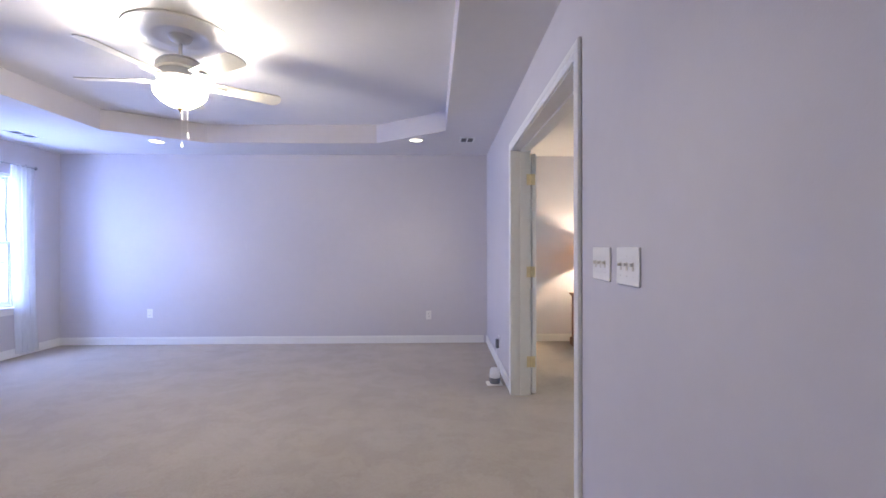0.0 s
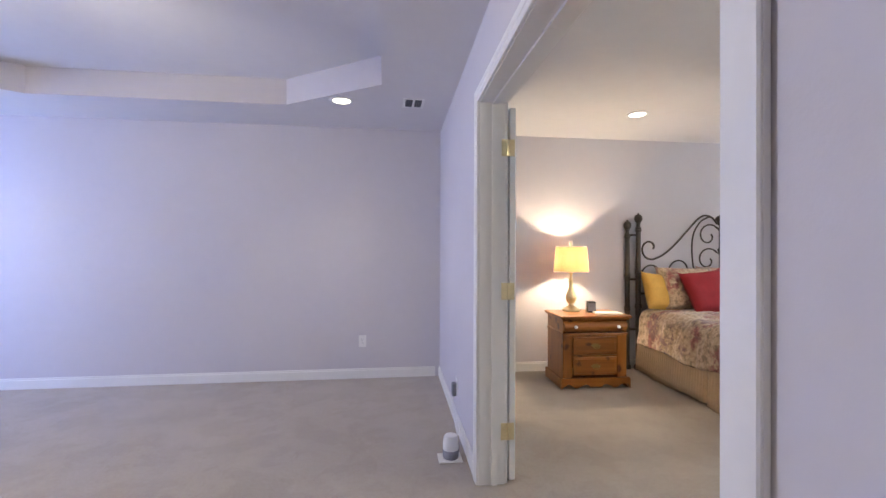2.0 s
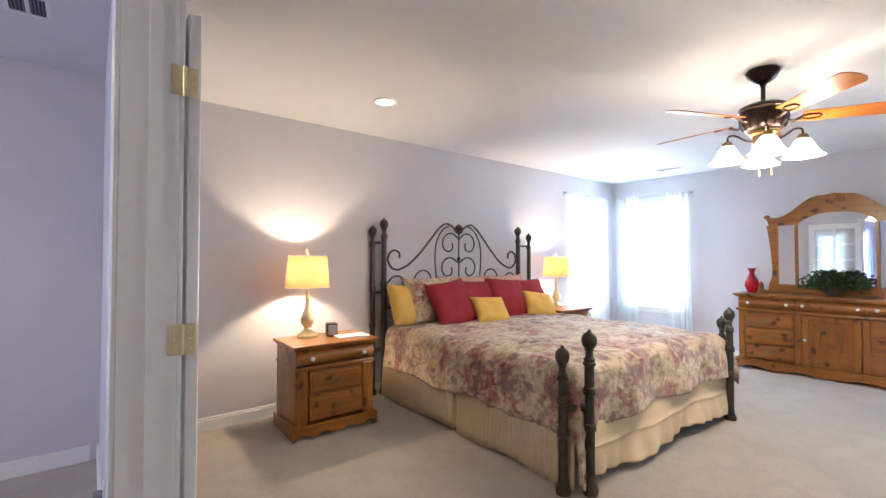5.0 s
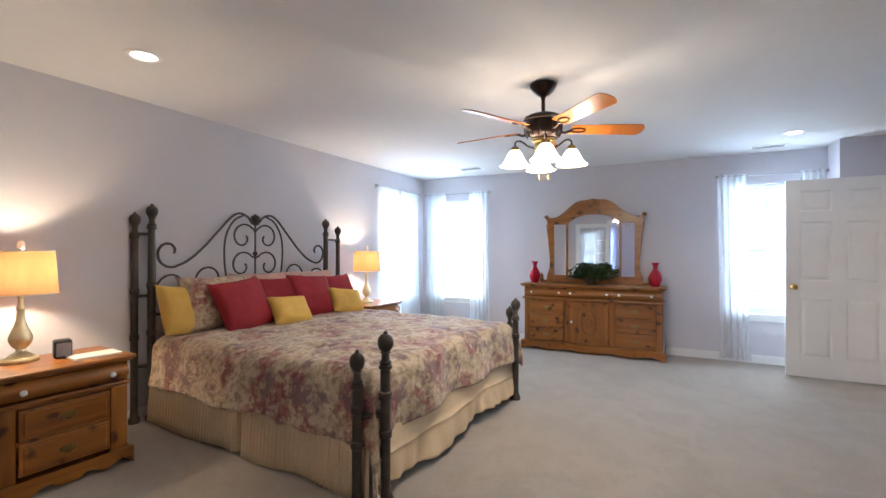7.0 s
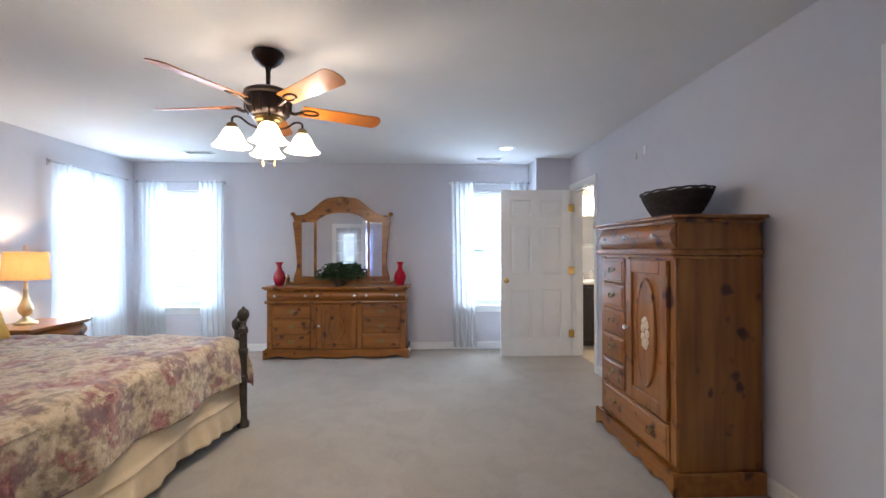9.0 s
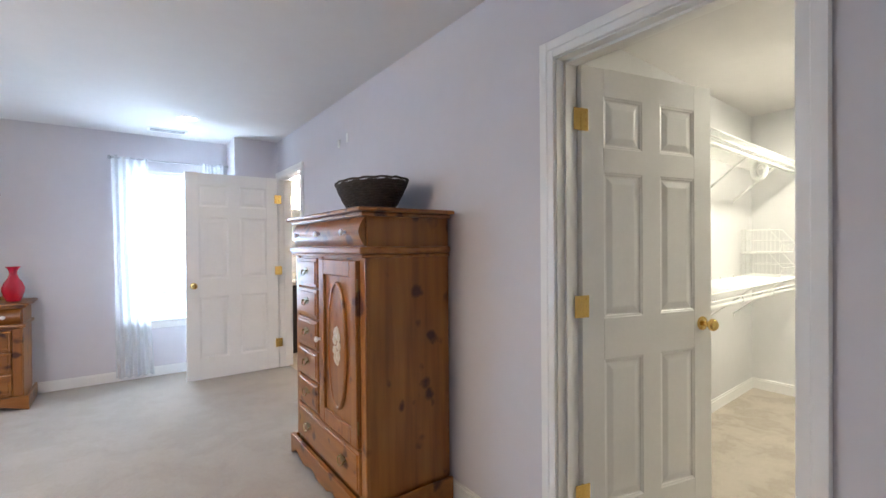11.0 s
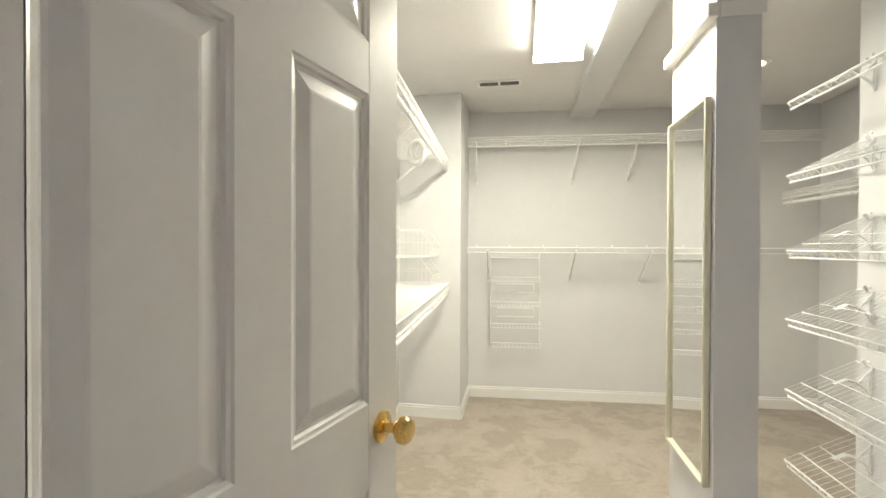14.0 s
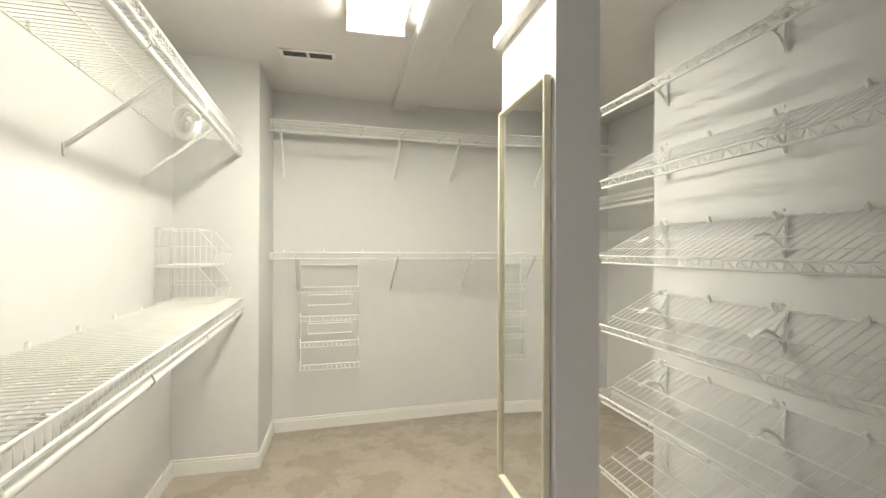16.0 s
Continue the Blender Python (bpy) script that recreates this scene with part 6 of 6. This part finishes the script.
def wire_bin(m4):
    t = thing("wire_bin", m4, "stacking white wire storage bin on a closet shelf", "basket", "stacked wire bins")
    w, d, h = 0.30, 0.27, 0.19
    m = Mesh()
    for z in (0.004, h):
        m.tube([(0, 0, z), (w, 0, z), (w, -d + (0.07 if z > 0.1 else 0), z), (0, -d + (0.07 if z > 0.1 else 0), z), (0, 0, z)], 0.003, 5)
    for x in (0, w):
        m.tube([(x, -d + 0.07, h), (x, -d - 0.02, 0.075), (x, -d, 0.004)], 0.003, 5)
        m.tube([(x, 0, 0.10), (x, -d - 0.005, 0.10)], 0.002, 4)
    m.tube([(0, -d - 0.02, 0.075), (w, -d - 0.02, 0.075)], 0.003, 5)
    for k in range(11):
        x = w * k / 10
        m.tube([(x, 0, h), (x, 0, 0.004), (x, -d, 0.004), (x, -d - 0.02, 0.075)], 0.0015, 4)
    for k in range(1, 9):
        y = -d * k / 9
        m.tube([(0, y, h if y > -d + 0.07 else 0.12), (0, y, 0.004), (w, y, 0.004), (w, y, h if y > -d + 0.07 else 0.12)], 0.0014, 4)
    m.add("wires", M_WIRE, t)
    return t


# the bins' open fronts face west
BIN = wire_bin(Matrix.Translation((3.315, -2.765, 1.028)) @ Matrix.Rotation(radians(-90), 4, "Z"))
copy_thing(BIN, Matrix.Translation((3.315, -2.765, 1.224)) @ Matrix.Rotation(radians(-90), 4, "Z"))

m = thing("ring_hanger", Matrix.Translation((3.02, -2.28, 1.865)) @ Matrix.Rotation(radians(72), 4, "Z"), "grey and white ring hanging under the wire shelf", "ring")
Mesh().tube([(0.0, 0.048 * math.cos(2 * math.pi * i / 30), 0.062 * math.sin(2 * math.pi * i / 30) - 0.03) for i in range(31)], 0.017, 8).add("ring", M_WIRE, m, True)
Mesh().tube([(-0.018, 0.028 * math.cos(2 * math.pi * i / 30), 0.040 * math.sin(2 * math.pi * i / 30) - 0.03) for i in range(31)], 0.006, 8).add("inner_ring", M_WHITEP, m, True)


def hanging_rack():
    t = thing("hanging_rack", BACKM @ pose(2.485, CYB + 0.006, 0), "white wire rack with four trays hung on the wall", "rack")
    m = Mesh()
    w = 0.205
    for s in (-1, 1):
        m.tube([(s * w, 0.0, 1.25), (s * w, 0.004, 0.49)], 0.0048, 6)
    for z, d in ((1.20, 0.02), (1.045, 0.13), (0.84, 0.13), (0.66, 0.13), (0.50, 0.13)):
        m.tube([(-w, 0.0, z), (-w, d, z), (w, d, z), (w, 0.0, z)], 0.0055, 5)
        if d > 0.05:
            m.tube([(-w, d, z - 0.035), (w, d, z - 0.035)], 0.0025, 5)
            for k in range(14):
                x = -w + 2 * w * k / 13
                m.tube([(x, 0.0, z - 0.04), (x, d - 0.002, z - 0.04), (x, d, z)], 0.0018, 4)
    for z in (0.955, 0.755):
        m.tube([(-0.15, 0.132, z + 0.035), (0.15, 0.132, z + 0.035), (0.15, 0.132, z - 0.035), (-0.15, 0.132, z - 0.035), (-0.15, 0.132, z + 0.035)], 0.0045, 5)
    m.add("wires", M_WIRE, t)
    return t


hanging_rack()

m = thing("wall_mirror", pose(1.832, -1.555, 0.52), "tall narrow wall mirror in a pale gold frame", "mirror")
f = Mesh()
hw, hh, ft = 0.185, 1.27, 0.012
f.box(0, 0.022, -hw, -hw + ft, 0, hh, 0.003, 1).box(0, 0.022, hw - ft, hw, 0, hh, 0.003, 1)
f.box(0, 0.022, -hw + ft, hw - ft, 0, ft, 0.003, 1).box(0, 0.022, -hw + ft, hw - ft, hh - ft, hh, 0.003, 1)
f.add("frame", M_MFRAME, m)
Mesh().box(0.002, 0.010, -hw + ft, hw - ft, ft, hh - ft).add("mirror_glass", M_MIRROR, m, False, "clear mirror glass")

m = thing("ceiling_light", pose(2.235, -2.02, 0), "lit fluorescent wraparound ceiling light in the closet", "ceiling light")
Mesh().box(-0.14, 0.14, -0.41, 0.41, 2.40, 2.439, 0.004, 1).add("pan", M_WHITEP, m)
Mesh().box(-0.125, 0.125, -0.395, 0.395, 2.356, 2.40, 0.012, 3).add("lens", M_TUBE, m)
for y in (-0.405, 0.405):
    Mesh().box(-0.14, 0.14, y - 0.01, y + 0.01, 2.352, 2.40, 0.003, 1).add("end_cap", M_WHITEP, m)

# ---- bathroom seen through its door ----
m = thing("vanity", pose(7.36, -0.62, 0), "dark espresso bathroom vanity with a white marble top", "vanity")
Mesh().box(-0.24, 0.255, -0.56, 0.56, 0.09, 0.84, 0.004, 1).box(-0.18, 0.255, -0.55, 0.55, 0.008, 0.09).add("body", M_ESPRESSO, m)
for y in (-0.42, -0.14, 0.14, 0.42):
    Mesh().box(-0.258, -0.241, y - 0.125, y + 0.125, 0.13, 0.80, 0.006, 2).box(-0.262, -0.257, y - 0.07, y + 0.07, 0.20, 0.73, 0.003, 1).add("door", M_ESPRESSO, m)
Mesh().box(-0.27, 0.255, -0.58, 0.59, 0.84, 0.875, 0.008, 3).box(0.235, 0.255, -0.58, 0.59, 0.875, 0.97, 0.004, 1).add("countertop", M_COUNTER, m)
Mesh().lathe([(0.17, 0.877), (0.175, 0.883), (0.165, 0.884), (0.10, 0.8785), (0.002, 0.878)], (0, 0.2, 0), 28).add("basin", M_WHITEP, m, True)
Mesh().tube(bend([(0.17, 0.2, 0.875), (0.17, 0.2, 0.98), (0.14, 0.2, 1.03), (0.08, 0.2, 1.02), (0.06, 0.2, 0.97)]), 0.011, 8).lathe([(0.028, 0.875), (0.024, 0.89), (0.012, 0.90)], (0.17, 0.2, 0), 14).add("faucet", M_CHROME, m, True)
for s in (-1, 1):
    Mesh().lathe([(0.022, 0.875), (0.018, 0.90), (0.020, 0.93), (0.004, 0.94)], (0.17, 0.2 + s * 0.09, 0), 14).add("tap", M_CHROME, m, True)
m = thing("medicine_cabinet", pose(7.615, -0.42, 1.38), "mirrored bathroom cabinet over the vanity", "cabinet")
Mesh().box(-0.10, 0, -0.36, 0.36, 0, 0.42, 0.004, 1).add("body", M_WHITEP, m)
Mesh().box(-0.106, -0.101, -0.35, 0.35, 0.01, 0.41, 0.001, 1).add("mirror_glass", M_MIRROR, m)
Mesh().box(-0.13, 0, -0.38, 0.38, -0.045, -0.02, 0.003, 1).add("shelf", M_WHITEP, m)
m = thing("vanity_light", pose(7.61, -0.42, 2.02), "lit bathroom vanity light bar with glass globes", "wall light")
Mesh().box(-0.04, 0.005, -0.33, 0.33, -0.05, 0.05, 0.008, 2).add("bar", M_CHROME, m)
for k in range(4):
    Mesh().lathe([(0.02, -0.06), (0.05, -0.045), (0.06, 0.0), (0.045, 0.04), (0.002, 0.058)], (-0.09, -0.24 + 0.16 * k, 0.0), 18).add("globe", M_VANLIGHT, m, True)
